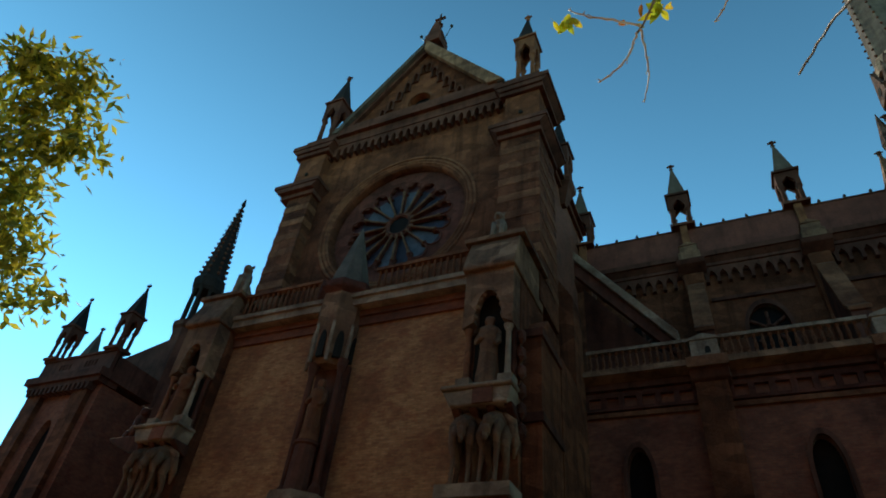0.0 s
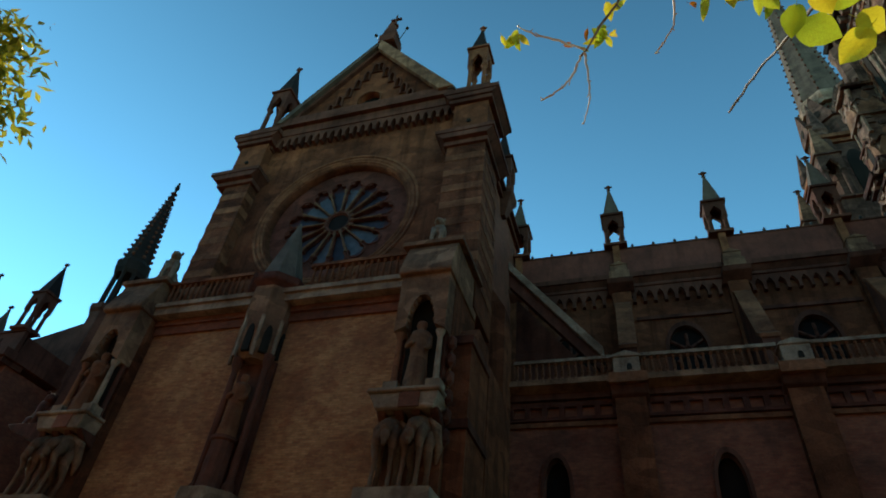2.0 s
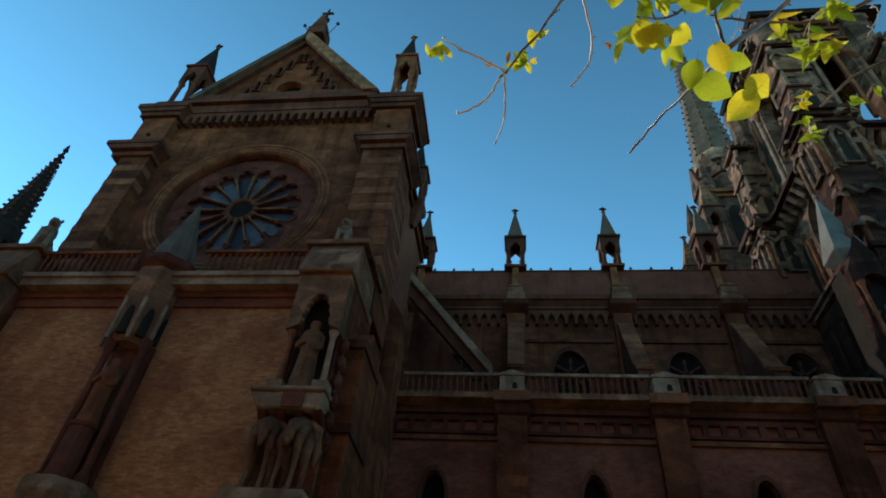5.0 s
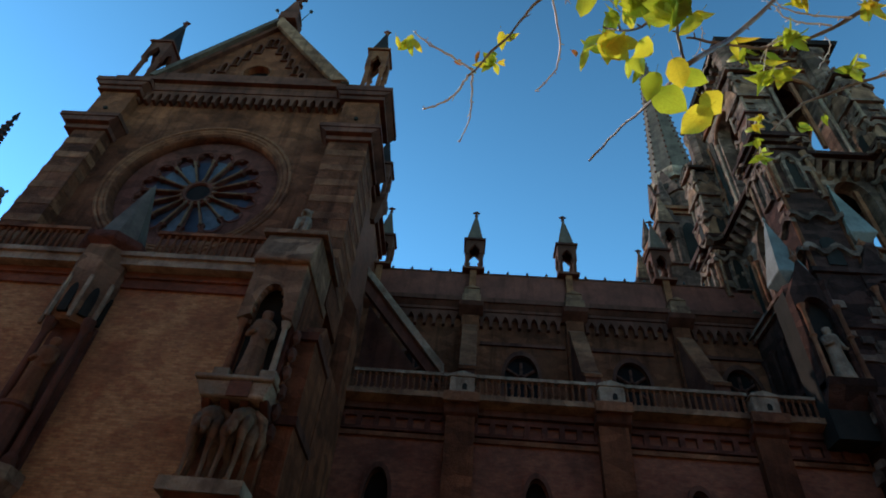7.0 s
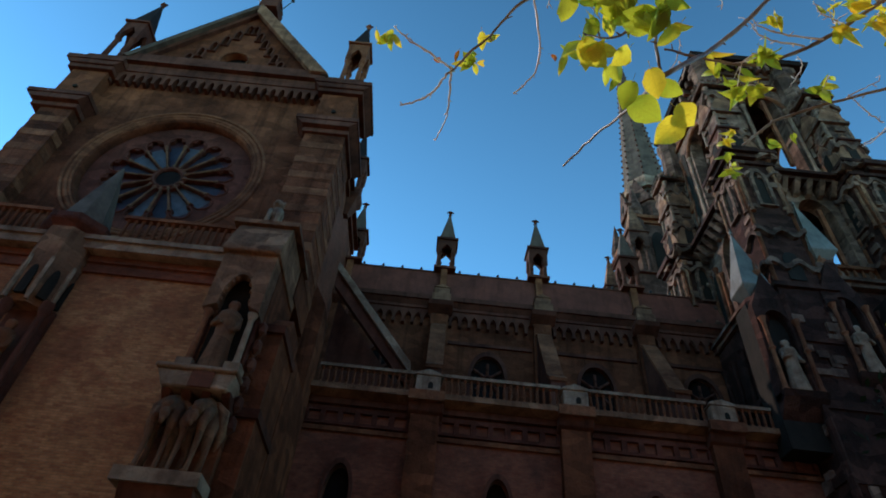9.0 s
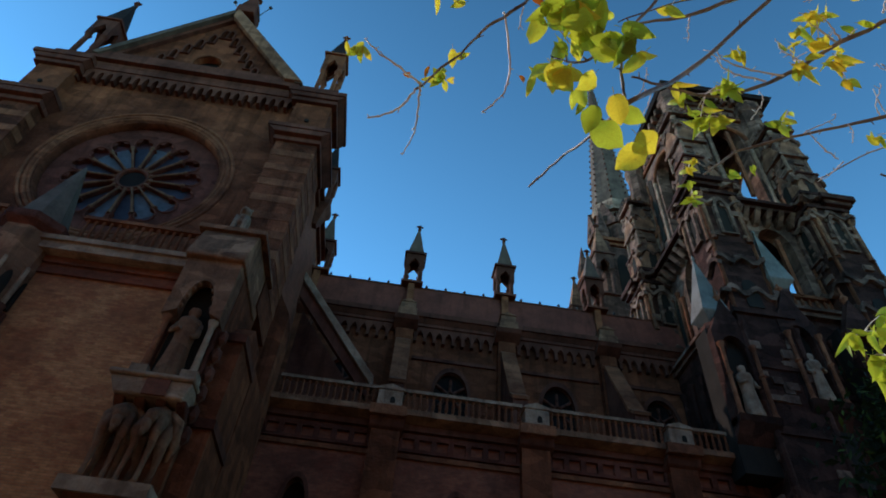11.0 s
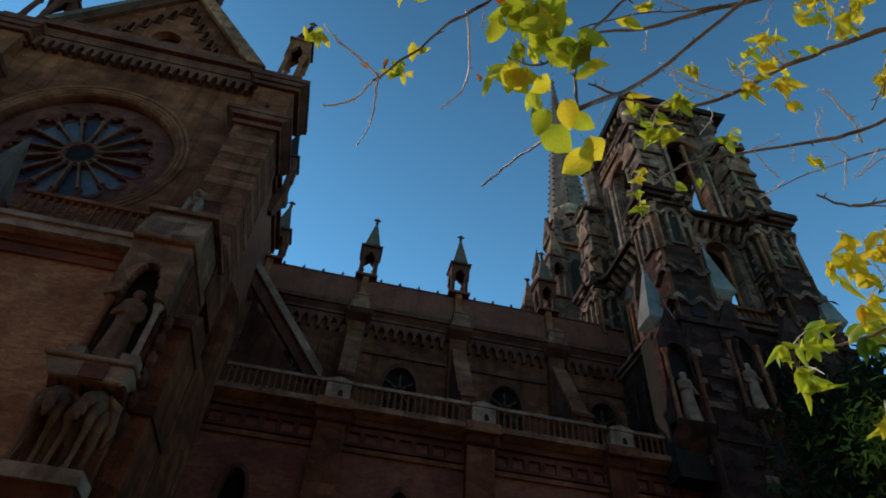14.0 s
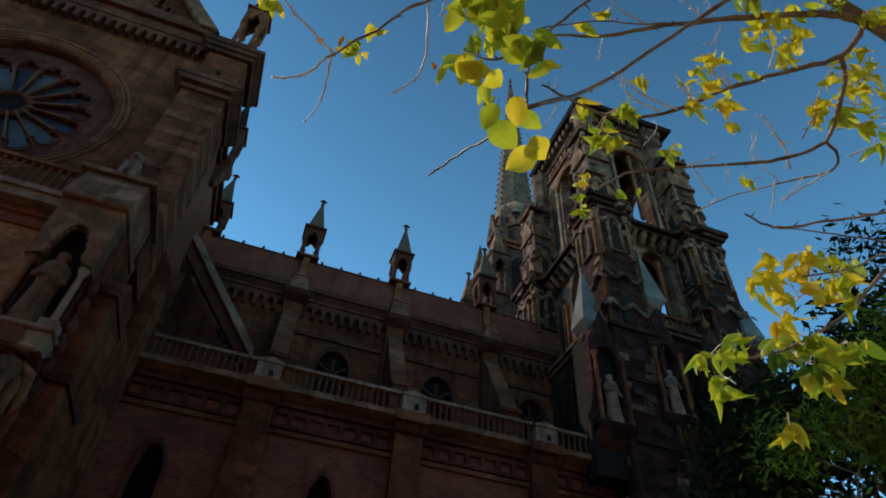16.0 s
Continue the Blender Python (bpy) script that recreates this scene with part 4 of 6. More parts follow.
part("parapet_side", box(B(), -34.25, -34.0, 21.85, 26.0, 18.15, 19.3), STONE_DARK, choir)
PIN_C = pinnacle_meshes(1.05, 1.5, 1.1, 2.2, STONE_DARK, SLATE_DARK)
pinnacle(choir, PIN_C, -34.5, 21.75, 19.6)
pinnacle(choir, PIN_C, -40.2, 21.75, 19.6)
pinnacle(choir, PIN_N, -40.9, 24.0, 18.15)
# tall openwork turret with a crocketed spire
TX, TY = -34.4, 26.2
part("turret_base", lathe(B(), [(1.1, 15.0), (1.1, 23.6), (1.3, 23.8), (1.3, 24.2)], 8, TX, TY, math.pi / 8), STONE_DARK, choir)
part("turret_roof", prism(B(), [(-46.0, 17.0), (-34.2, 17.0), (-34.2, 23.4), (-38.8, 22.3), (-46.0, 20.7)], TY - 0.5, TY + 3.0), STONE_DARK, choir, "dark sloping roof behind the chapel")
# Turret columns, crown and spire are coloured as a backlit silhouette.
for k in range(8):
    a = 2 * math.pi * (k + 0.5) / 8
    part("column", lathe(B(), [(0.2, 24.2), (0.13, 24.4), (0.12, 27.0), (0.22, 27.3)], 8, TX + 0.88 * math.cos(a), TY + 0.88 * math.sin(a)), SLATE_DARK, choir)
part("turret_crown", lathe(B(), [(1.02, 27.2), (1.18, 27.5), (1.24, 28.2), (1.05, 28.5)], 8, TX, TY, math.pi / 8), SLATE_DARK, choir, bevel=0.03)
ts = part("turret_spire", lathe(B(), [(1.0, 28.5), (0.09, 36.6), (0.2, 36.8), (0.05, 37.5)], 8, TX, TY, math.pi / 8), SLATE_DARK, choir, "slate spire with knobbed edges, painted dark as if backlit")


def crockets(cx, cy, r0, z0, r1, z1, step, size, n=8, turn=math.pi / 8):
    b = B()
    count = int((z1 - z0) / step)
    for k in range(n):
        a = turn + 2 * math.pi * k / n
        for i in range(count):
            f = (i + 0.5) / count
            r = r0 + (r1 - r0) * f + size * 0.4
            ball(b, cx + r * math.cos(a), cy + r * math.sin(a), z0 + (z1 - z0) * f, size * (1.15 - 0.5 * f), sub=1)
    return b


tagged(part("knobbed_edging", crockets(TX, TY, 1.0, 28.6, 0.12, 36.4, 0.5, 0.13), STONE_DARK, ts), kind="stuff")

# ---- near bell tower, without a spire ----
CX, CY = 20.8, 26.3
SIDE = {-1: -4.1, 1: 2.75}  # the buttresses stand unevenly about the shaft
tower = thing("bell_tower", CX, CY, 0, "massive dark stone bell tower with a flat eaves roof", "tower")
part("tower_base", box(B(), CX - 4.7, CX + 3.6, 22.2, 31.0, 0, 22.5), TOWER_BASE, tower, "stone base painted darker, as in shade")
b = B()
box(b, CX - 4.9, CX + 3.8, 21.9, 31.2, 22.4, 22.65)
box(b, CX - 5.1, CX + 4.0, 21.7, 31.4, 22.65, 22.85)
part("string_course", b, TOWER_STONE, tower, bevel=0.03)


def stage(z0, z1, half, opening, sill, head, mat, name="belfry_wall"):
    """Four walls with a tall pointed opening through each."""
    t = 0.9
    for s in (-1, 1):
        part(name, holed(B(), [(CX - half, z0), (CX + half, z0), (CX + half, z1), (CX - half, z1)], [arch(CX, opening, sill, head - opening * 0.8, opening * 0.8)], CY + s * half, CY + s * (half - t)), mat, tower)
        part(name, holed(B(), [(CY - half + t, z0), (CY + half - t, z0), (CY + half - t, z1), (CY - half + t, z1)], [arch(CY, opening, sill, head - opening * 0.8, opening * 0.8)], CX + s * half, CX + s * (half - t), "x"), mat, tower)
        part("opening_mullion", box(B(), CX - 0.12, CX + 0.12, CY + s * half - 0.3, CY + s * half - 0.1, sill, head - 1.2), STONE, tower)


stage(22.8, 31.4, 3.5, 2.1, 24.4, 29.9, TOWER_STONE)
stage(31.4, 43.6, 3.3, 2.3, 33.0, 41.3, TOWER_STONE, "upper_belfry_wall")
band_rnd = random.Random(21)
# tiers of corner buttresses, each with set-offs, gablets and wavy bands
for sx in (-1, 1):
    for sy in (-1, 1):
        x, y = CX + SIDE[sx], CY + sy * 4.1
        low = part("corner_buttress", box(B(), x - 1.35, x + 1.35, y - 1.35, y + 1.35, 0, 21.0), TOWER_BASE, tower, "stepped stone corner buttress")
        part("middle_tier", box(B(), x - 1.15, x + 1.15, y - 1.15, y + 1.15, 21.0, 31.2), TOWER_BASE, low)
        part("upper_tier", box(B(), x - 0.8, x + 0.8, y - 0.8, y + 0.8, 31.2, 39.0), TOWER_STONE, low)
        part("top_tier", lathe(B(), [(0.75, 39.0), (0.7, 42.5), (0.85, 42.8), (0.85, 43.6)], 8, x - sx * 0.45, y - sy * 0.45, math.pi / 8), TOWER_STONE, low)
        for z, o, mt in ((21.0, 1.4, TOWER_BASE), (30.3, 1.2, TOWER_BASE), (31.2, 1.45, TOWER_BASE), (39.0, 0.95, TOWER_STONE)):
            b = B()
            box(b, x - o + 0.15, x + o - 0.15, y - o + 0.15, y + o - 0.15, z - 0.35, z - 0.1)
            box(b, x - o - 0.1, x + o + 0.1, y - o - 0.1, y + o + 0.1, z - 0.1, z + 0.16)
            part("set_off", b, mt, low, bevel=0.03)
        for k, (z, wide) in enumerate(((22.5, 1.0), (24.4, 1.0), (29.3, 1.0), (30.75, 1.1), (33.3, 0.78), (37.4, 0.74))):
            z += band_rnd.uniform(-0.2, 0.2)
            b = B()
            for d in (0, 1, 2, 3):
                us = [-1.3, -1.05, -0.78, -0.52, -0.26, 0.0, 0.26, 0.52, 0.78, 1.05, 1.3]
                wave = [0.24 * math.sin(i * 1.3 + d + k) + band_rnd.uniform(-0.07, 0.07) for i in range(11)]
                thick = band_rnd.uniform(0.2, 0.42)
                pts = [(u, z + w) for u, w in zip(us, wave)] + [(u, z + w + thick) for u, w in reversed(list(zip(us, wave)))]
                q = B()
                prism(q, pts, -1.32 - band_rnd.uniform(0, 0.14), -1.1)
                q.transform(Matrix.Translation((x, y, 0)) @ Matrix.Rotation(d * math.pi / 2, 4, "Z") @ Matrix.Diagonal((wide, wide, 1, 1)))
                tmp = bpy.data.meshes.new("band")
                q.to_mesh(tmp), q.free()
                b.from_mesh(tmp)
                bpy.data.meshes.remove(tmp)
            part("zigzag_band", b, TOWER_STONE, low)
        # carved knobs, small gablets and drip stones of the tiers
        for d in range(4):
            m = Matrix.Translation((x, y, 0)) @ Matrix.Rotation(d * math.pi / 2, 4, "Z")
            # blind lancets with shade painted dark, between shafts on middle and upper tier
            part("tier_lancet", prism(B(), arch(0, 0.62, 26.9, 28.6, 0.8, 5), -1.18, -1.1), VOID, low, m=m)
            part("tier_hood", holed(B(), arch(0, 1.0, 26.7, 28.6, 1.15, 5), [arch(0, 0.64, 26.8, 28.6, 0.82, 5)], -1.34, -1.14), TOWER_STONE, low, m=m)
            for u in (-0.98, 0.98):
                part("tier_colonnette", lathe(B(), [(0.18, 26.2), (0.11, 26.5), (0.1, 29.6), (0.21, 30.0)], 8, u, -1.2), STONE_MID, low, m=m)
            if d in (0, 3):
                b = B()
                for k in range(24):
                    z = band_rnd.choice((band_rnd.uniform(24.6, 30.4), band_rnd.uniform(31.6, 38.6)))
                    half, face = (1.15, -1.14) if z < 31 else (0.8, -0.79)
                    u, w, h = band_rnd.uniform(-half, half), band_rnd.uniform(0.14, 0.34), band_rnd.uniform(0.1, 0.2)
                    u = max(-half + w, min(half - w, u))
                    box(b, u - w, u + w, face - band_rnd.uniform(0.05, 0.17), face + 0.05, z - h, z + h)
                for k in range(22):
                    z, w, h = band_rnd.uniform(9.0, 20.4), band_rnd.uniform(0.16, 0.4), band_rnd.uniform(0.12, 0.26)
                    u = band_rnd.uniform(-1.35 + w, 1.35 - w)
                    box(b, u - w, u + w, -1.35 - band_rnd.uniform(0.04, 0.15), -1.3, z - h, z + h)
                tagged(part("rubble_facing", b, TOWER_STONE, low, m=m, bevel=0.03), kind="stuff")
            part("upper_gable", prism(B(), [(-0.9, 36.1), (0.9, 36.1), (0.0, 38.3)], -0.98, -0.8), STONE_MID, low, m=m)
            part("upper_ledge", box(B(), -0.98, 0.98, -1.02, -0.78, 35.85, 36.1), TOWER_STONE, low, m=m, bevel=0.03)
            b = B()
            for k in range(5):
                ball(b, -0.84 + k * 0.42, -1.0, 39.35 + band_rnd.uniform(-0.06, 0.06), 0.17, 0.2, 0.24, 1)
            tagged(part("carved_relief", b, TOWER_STONE, low, m=m), kind="stuff")
        for d in range(4):
            m = Matrix.Translation((x, y, 0)) @ Matrix.Rotation(d * math.pi / 2, 4, "Z")
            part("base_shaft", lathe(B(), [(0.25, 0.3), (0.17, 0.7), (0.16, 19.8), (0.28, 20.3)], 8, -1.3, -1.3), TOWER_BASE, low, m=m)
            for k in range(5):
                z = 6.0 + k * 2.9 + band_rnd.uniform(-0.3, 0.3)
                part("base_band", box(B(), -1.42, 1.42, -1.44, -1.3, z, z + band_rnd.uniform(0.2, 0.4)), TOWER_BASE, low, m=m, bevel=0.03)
            part("gablet", prism(B(), [(-0.95, 31.4), (0.95, 31.4), (0.95, 32.4), (0, 34.6), (-0.95, 32.4)], -1.0, -0.7), STONE_MID, low, m=m)
            part("blind_arch", prism(B(), arch(0, 0.55, 32.0, 33.0, 0.6, 5), -1.03, -0.98), VOID, low, m=m)
            part("colonnette", lathe(B(), [(0.16, 34.2), (0.11, 34.5), (0.11, 38.3), (0.19, 38.6)], 8, -0.74, -0.84), STONE_PALE, low, m=m)
# steep pale pyramids on niches in front of the buttresses
PYR = mesh_of(lathe(B(), [(0.1, -0.75), (0.9, -0.02), (0.94, 0.05), (0.03, 3.85), (0.1, 3.95), (0.02, 4.2)], 4, turn=math.pi / 4), LEAD, name="pyramid")
PYB = mesh_of(lathe(B(), [(0.2, -2.6), (0.45, -1.6), (0.62, -0.8), (0.5, -0.5)], 8, turn=math.pi / 8), TOWER_BASE, name="pyramid_corbel")
for x, y, z in ((14.4, 21.5, 20.9), (18.45, 21.4, 23.6), (24.7, 21.4, 23.0), (15.0, 30.6, 22.0)):
    p = place("pyramid", PYR, tower, pose(x, y, z), "steep pale metal pyramid")
    place("corbel", PYB, p, pose(x, y, z))
# tall statue niches low on the front
for x, zl in ((14.7, 0.0), (18.2, 1.2), (21.6, 1.2), (24.6, 0.0)):
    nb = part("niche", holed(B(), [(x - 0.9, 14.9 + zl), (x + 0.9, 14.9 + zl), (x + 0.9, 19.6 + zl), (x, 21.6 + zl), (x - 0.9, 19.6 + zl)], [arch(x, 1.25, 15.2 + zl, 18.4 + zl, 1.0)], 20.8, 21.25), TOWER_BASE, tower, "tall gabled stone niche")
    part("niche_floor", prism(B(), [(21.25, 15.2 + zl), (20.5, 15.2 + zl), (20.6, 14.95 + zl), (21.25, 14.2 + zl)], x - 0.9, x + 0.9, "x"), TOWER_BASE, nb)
    for s in (-1, 1):
        part("colonnette", lathe(B(), [(0.16, 15.2 + zl), (0.1, 15.4 + zl), (0.09, 17.1 + zl), (0.16, 17.2 + zl), (0.09, 17.3 + zl), (0.09, 18.5 + zl), (0.18, 18.8 + zl)], 8, x + s * 0.74, 20.65), STONE, nb)
    # Dark block coloured as the shade within the tower niche.
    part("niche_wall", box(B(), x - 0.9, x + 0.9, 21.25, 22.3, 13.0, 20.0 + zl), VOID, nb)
    part("gable_finial", lathe(B(), [(0.1, 21.5 + zl), (0.22, 21.8 + zl), (0.08, 22.0 + zl), (0.02, 22.6 + zl)], 6, x, 21.0), STONE, nb)
# arcade and shafts on the base, front and flank
for i in range(8):
    u = -4.2 + i * 1.05
    part("base_shaft", lathe(B(), [(0.2, 0.5), (0.14, 0.8), (0.13, 20.6), (0.22, 21.0)], 8, CX + u, 22.05), TOWER_BASE, tower)
    part("base_shaft", lathe(B(), [(0.2, 0.5), (0.14, 0.8), (0.13, 20.6), (0.22, 21.0)], 8, CX - 4.8, CY + u), TOWER_BASE, tower)
for z in (13.4, 17.6):
    part("base_string", box(B(), CX - 4.9, CX + 3.7, 21.95, 22.3, z, z + 0.3), TOWER_BASE, tower, bevel=0.03)
    part("base_string", box(B(), CX - 4.95, CX - 4.6, 22.3, 31.0, z, z + 0.3), TOWER_BASE, tower, bevel=0.03)
# pediments, blind panels, shafts and string courses on the belfry stages
for d in range(4):
    m = Matrix.Translation((CX, CY, 0)) @ Matrix.Rotation(d * math.pi / 2, 4, "Z")
    part("sill_balustrade", box(B(), -1.45, 1.45, -3.75, -3.45, 24.3, 24.5), STONE, tower, m=m)
    for i in range(7):
        part("baluster", lathe(B(), [(0.1, 23.5), (0.06, 23.7), (0.09, 24.0), (0.06, 24.3)], 6, -1.26 + i * 0.42, -3.6), STONE, tower, m=m)
    for s in (-1, 1):
        part("jamb_shaft", lathe(B(), [(0.2, 23.2), (0.13, 23.6), (0.12, 27.6), (0.24, 28.0)], 8, s * 1.65, -3.6), STONE, tower, m=m)
        part("jamb_shaft", lathe(B(), [(0.2, 32.6), (0.13, 33.0), (0.12, 39.0), (0.24, 39.4)], 8, s * 1.5, -3.4), STONE_PALE, tower, m=m)
        # Plates coloured dark for the shade of a sunk panel.
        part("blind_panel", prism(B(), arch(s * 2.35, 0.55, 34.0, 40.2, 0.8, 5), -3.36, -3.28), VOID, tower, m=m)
        part("panel_shaft", lathe(B(), [(0.14, 33.4), (0.09, 33.7), (0.09, 40.4), (0.16, 40.7)], 8, s * 2.75, -3.38), STONE, tower, m=m)
    part("arch_hood", ring_xz(B(), 0, -3.38, 39.4, 1.55, 0.14, 20, 0, 180, 6), STONE, tower, m=m)
    part("upper_string", box(B(), -3.45, 3.45, -3.5, -3.25, 42.0, 42.3), STONE, tower, bevel=0.03, m=m)
    for i in range(10):
        part("dentil", box(B(), -3.1 + i * 0.66, -2.8 + i * 0.66, -3.5, -3.25, 42.45, 42.95), TOWER_STONE, tower, m=m)
for sx in (-1, 1):
    for sy in (-1, 1):
        pinnacle(tower, PIN_N, CX + (SIDE[sx] - 0.4 if sx < 0 else SIDE[sx] + 0.2), CY + sy * 4.5, 31.4)
        for d in range(4):
            m = Matrix.Translation((CX + SIDE[sx], CY + sy * 4.1, 0)) @ Matrix.Rotation(d * math.pi / 2, 4, "Z")
            part("tier_niche", prism(B(), arch(0, 0.8, 21.6, 22.9, 0.5, 5), -1.2, -1.12), VOID, tower, m=m)
            for u in (-1.12, 1.12):
                part("tier_shaft", lathe(B(), [(0.16, 21.3), (0.11, 21.6), (0.1, 30.4), (0.18, 30.8)], 8, u, -1.12), STONE, tower, m=m)
# top: frieze, eaves and low roof
b = B()
box(b, CX - 3.5, CX + 3.5, CY - 3.5, CY + 3.5, 43.4, 44.0)
part("top_frieze", b, TOWER_STONE, tower, bevel=0.03)
for s in (-1, 1):
    for i in range(11):
        u = -3.2 + i * 0.64
        part("eaves_corbel", box(B(), CX + u - 0.14, CX + u + 0.14, CY + s * 3.75 - 0.25, CY + s * 3.75 + 0.25, 43.7, 44.4), TOWER_STONE, tower)
        part("eaves_corbel", box(B(), CX + s * 3.75 - 0.25, CX + s * 3.75 + 0.25, CY + u - 0.14, CY + u + 0.14, 43.7, 44.4), TOWER_STONE, tower)
part("tower_roof", lathe(B(), [(6.0, 44.4), (6.2, 44.75), (0.4, 46.6)], 4, CX, CY, math.pi / 4), SLATE_DARK, tower, "dark flat roof with wide eaves")
b = box(B(), CX - 4.6, CX + 3.4, CY - 4.6, CY + 4.6, 30.95, 31.2)
box(b, CX - 4.3, CX + 3.1, CY - 4.3, CY + 4.3, 30.7, 30.95)
part("tower_cornice", b, TOWER_BASE, tower, "dark projecting ledge", bevel=0.04)
for i in range(9):
    u = -3.0 + i * 0.72
    part("ledge_corbel", prism(B(), [(CY - 4.4, 30.7), (CY - 3.5, 30.7), (CY - 3.5, 29.9), (CY - 3.8, 30.0)], CX + u - 0.16, CX + u + 0.16, "x"), TOWER_STONE, tower)
    part("ledge_corbel", prism(B(), [(CX - 4.4, 30.7), (CX - 3.5, 30.7), (CX - 3.5, 29.9), (CX - 3.8, 30.0)], CY + u - 0.16, CY + u + 0.16), TOWER_STONE, tower)

# stepped double cornice at the foot of the belfry, with carved blocks under it
for d in range(4):
    m = Matrix.Translation((CX, CY, 0)) @ Matrix.Rotation(d * math.pi / 2, 4, "Z")
    for i in range(8):
        u = -2.6 + i * 0.74
        # Small dark plates painted as niche shade.
        part("stage_niche", prism(B(), arch(u, 0.4, 31.75, 32.25, 0.35, 4), -3.56, -3.47), VOID, tower, m=m)
    for u in (-2.9, -2.05, 2.05, 2.9):
        part("stage_shaft", lathe(B(), [(0.17, 24.6), (0.11, 24.9), (0.1, 28.4), (0.2, 28.8)], 8, u, -3.62), STONE, tower, m=m)
    for u in (-2.48, 2.48):
        part("stage_panel", prism(B(), arch(u, 0.5, 24.9, 27.9, 0.6, 4), -3.57, -3.48), VOID, tower, m=m)
    for k in range(5):
        for s in (-1, 1):
            z = 33.6 + k * 1.7
            part("quoin", box(B(), s * 2.9 - 0.38, s * 2.9 + 0.38, -3.42 - 0.03 * (k % 2), -3.28, z, z + 0.62), STONE if k % 2 else TOWER_STONE, tower, m=m)
for sx in (-1, 1):
    for sy in (-1, 1):
        x, y = CX + (SIDE[sx] + sx * 0.65), CY + sy * 4.75
        b = B()
        box(b, x - 0.85, x + 0.85, y - 0.85, y + 0.85, 30.55, 30.85)
        box(b, x - 1.05, x + 1.05, y - 1.05, y + 1.05, 30.85, 31.25)
        part("corner_cornice", b, TOWER_BASE, tower, bevel=0.03)

# ---- far bell tower, with its spire ----
FX, FY = 20.8, 42.8
far = thing("bell_tower", FX, FY, 0, "far bell tower with a tall grey-green crocketed spire", "tower")
part("tower_base", box(B(), FX - 4.6, FX + 4.6, FY - 4.6, FY + 4.6, 0, 37.0), FAR_STONE, far)
part("tower_stage", box(B(), FX - 3.2, FX + 3.2, FY - 3.2, FY + 3.2, 37.0, 45.0), FAR_STONE, far, "brown stone stage")
b = B()
box(b, FX - 3.4, FX + 3.4, FY - 3.4, FY + 3.4, 44.6, 45.0)
box(b, FX - 3.7, FX + 3.7, FY - 3.7, FY + 3.7, 45.0, 45.4)
part("cornice", b, STONE, far, bevel=0.04)
part("drum", lathe(B(), [(3.0, 45.4), (2.9, 49.0), (3.15, 49.2), (3.15, 49.6)], 8, FX, FY, math.pi / 8), FAR_STONE, far)
for k in range(8):
    m = Matrix.Translation((FX, FY, 0)) @ Matrix.Rotation(2 * math.pi * k / 8, 4, "Z")
    gb = part("gablet", prism(B(), [(-1.15, 48.8), (1.15, 48.8), (1.15, 49.4), (0, 52.6), (-1.15, 49.4)], -2.95, -2.6), FAR_STONE, far, "stone gablet", m=m)
    part("lucarne", prism(B(), circle(0, 49.9, 0.4, 12), -3.0, -2.9), VOID, gb, m=m)
    part("drum_arch", prism(B(), arch(0, 0.9, 45.8, 47.6, 0.8, 5), -2.84, -2.72), VOID, far, m=m)
part("pale_collar", lathe(B(), [(2.9, 51.2), (2.75, 52.6), (2.45, 53.3)], 8, FX, FY, math.pi / 8), STONE_PALE, far, "pale weathered collar at the spire foot", bevel=0.03)
sp = part("spire", lathe(B(), [(2.55, 49.6), (0.12, 82.6), (0.3, 82.9), (0.04, 84.0)], 8, FX, FY, math.pi / 8), SLATE, far, "tall grey-green spire")
tagged(part("knobbed_edging", crockets(FX, FY, 2.55, 50.0, 0.15, 82.0, 1.05, 0.13), STONE_DARK, sp), kind="stuff")
PIN_F = pinnacle_meshes(1.7, 3.2, 1.7, 4.2, FAR_STONE, STONE_MID)
for sx in (-1, 1):
    for sy in (-1, 1):
        pinnacle(far, PIN_F, FX + sx * 3.9, FY + sy * 3.9, 36.9)
        part("corner_shaft", lathe(B(), [(0.7, 37), (0.6, 46), (0.75, 46.3), (0.02, 50.5)], 8, FX + sx * 3.0, FY + sy * 3.0), FAR_STONE, far)
for k in range(4):
    m = Matrix.Translation((FX, FY, 0)) @ Matrix.Rotation(math.pi / 2 * k, 4, "Z")
    for u in (-1.4, 1.4):
        # Dark plates painted as the shade in the belfry openings.
        part("belfry_opening", prism(B(), arch(u, 1.3, 38.5, 42.2, 1.4), -3.24, -3.1), VOID, far, m=m)

# front between the towers, closing the nave
part("end_gable", prism(B(), [(29.5, 0), (39.5, 0), (39.5, 27), (34.5, 33), (29.5, 27)], 18.0, 19.0, "x"), STONE, nave)

# ---- statues ----
statue(AX + 6.4, 15.42, 10.26, 2.62, 1, STONE_MID, "robed stone saint standing in a hooded niche")
statue(AX - 6.4, 15.42, 10.26, 2.62, 2, STONE, "robed stone saint in a niche, far pier")
statue(AX, 15.72, 9.25, 2.35, 3, STONE, "robed stone saint on a round pedestal")
for s in (-1, 1):
    for i, dx in enumerate((-0.55, 0.35)):
        tall_beast(AX + s * 6.4 + dx, 15.4, 7.3, STONE_MID, "long-legged carved stone beast under a bracket", (6, -8)[i])
for i, (x, z) in enumerate(((14.7, 15.2), (18.2, 16.4), (21.6, 16.4))):
    statue(x, 20.85, z, 2.6, 20 + i, STONE_PALE, "pale stone saint in a tower niche")
beast(AX + 6.4, 16.0, 16.48, STONE_PALE, "seated stone beast on the pier cap")
beast(AX - 5.95, 16.0, 16.48, STONE_PALE, "seated stone beast against the sky", 30, (1.1, 1.1, 1.25))
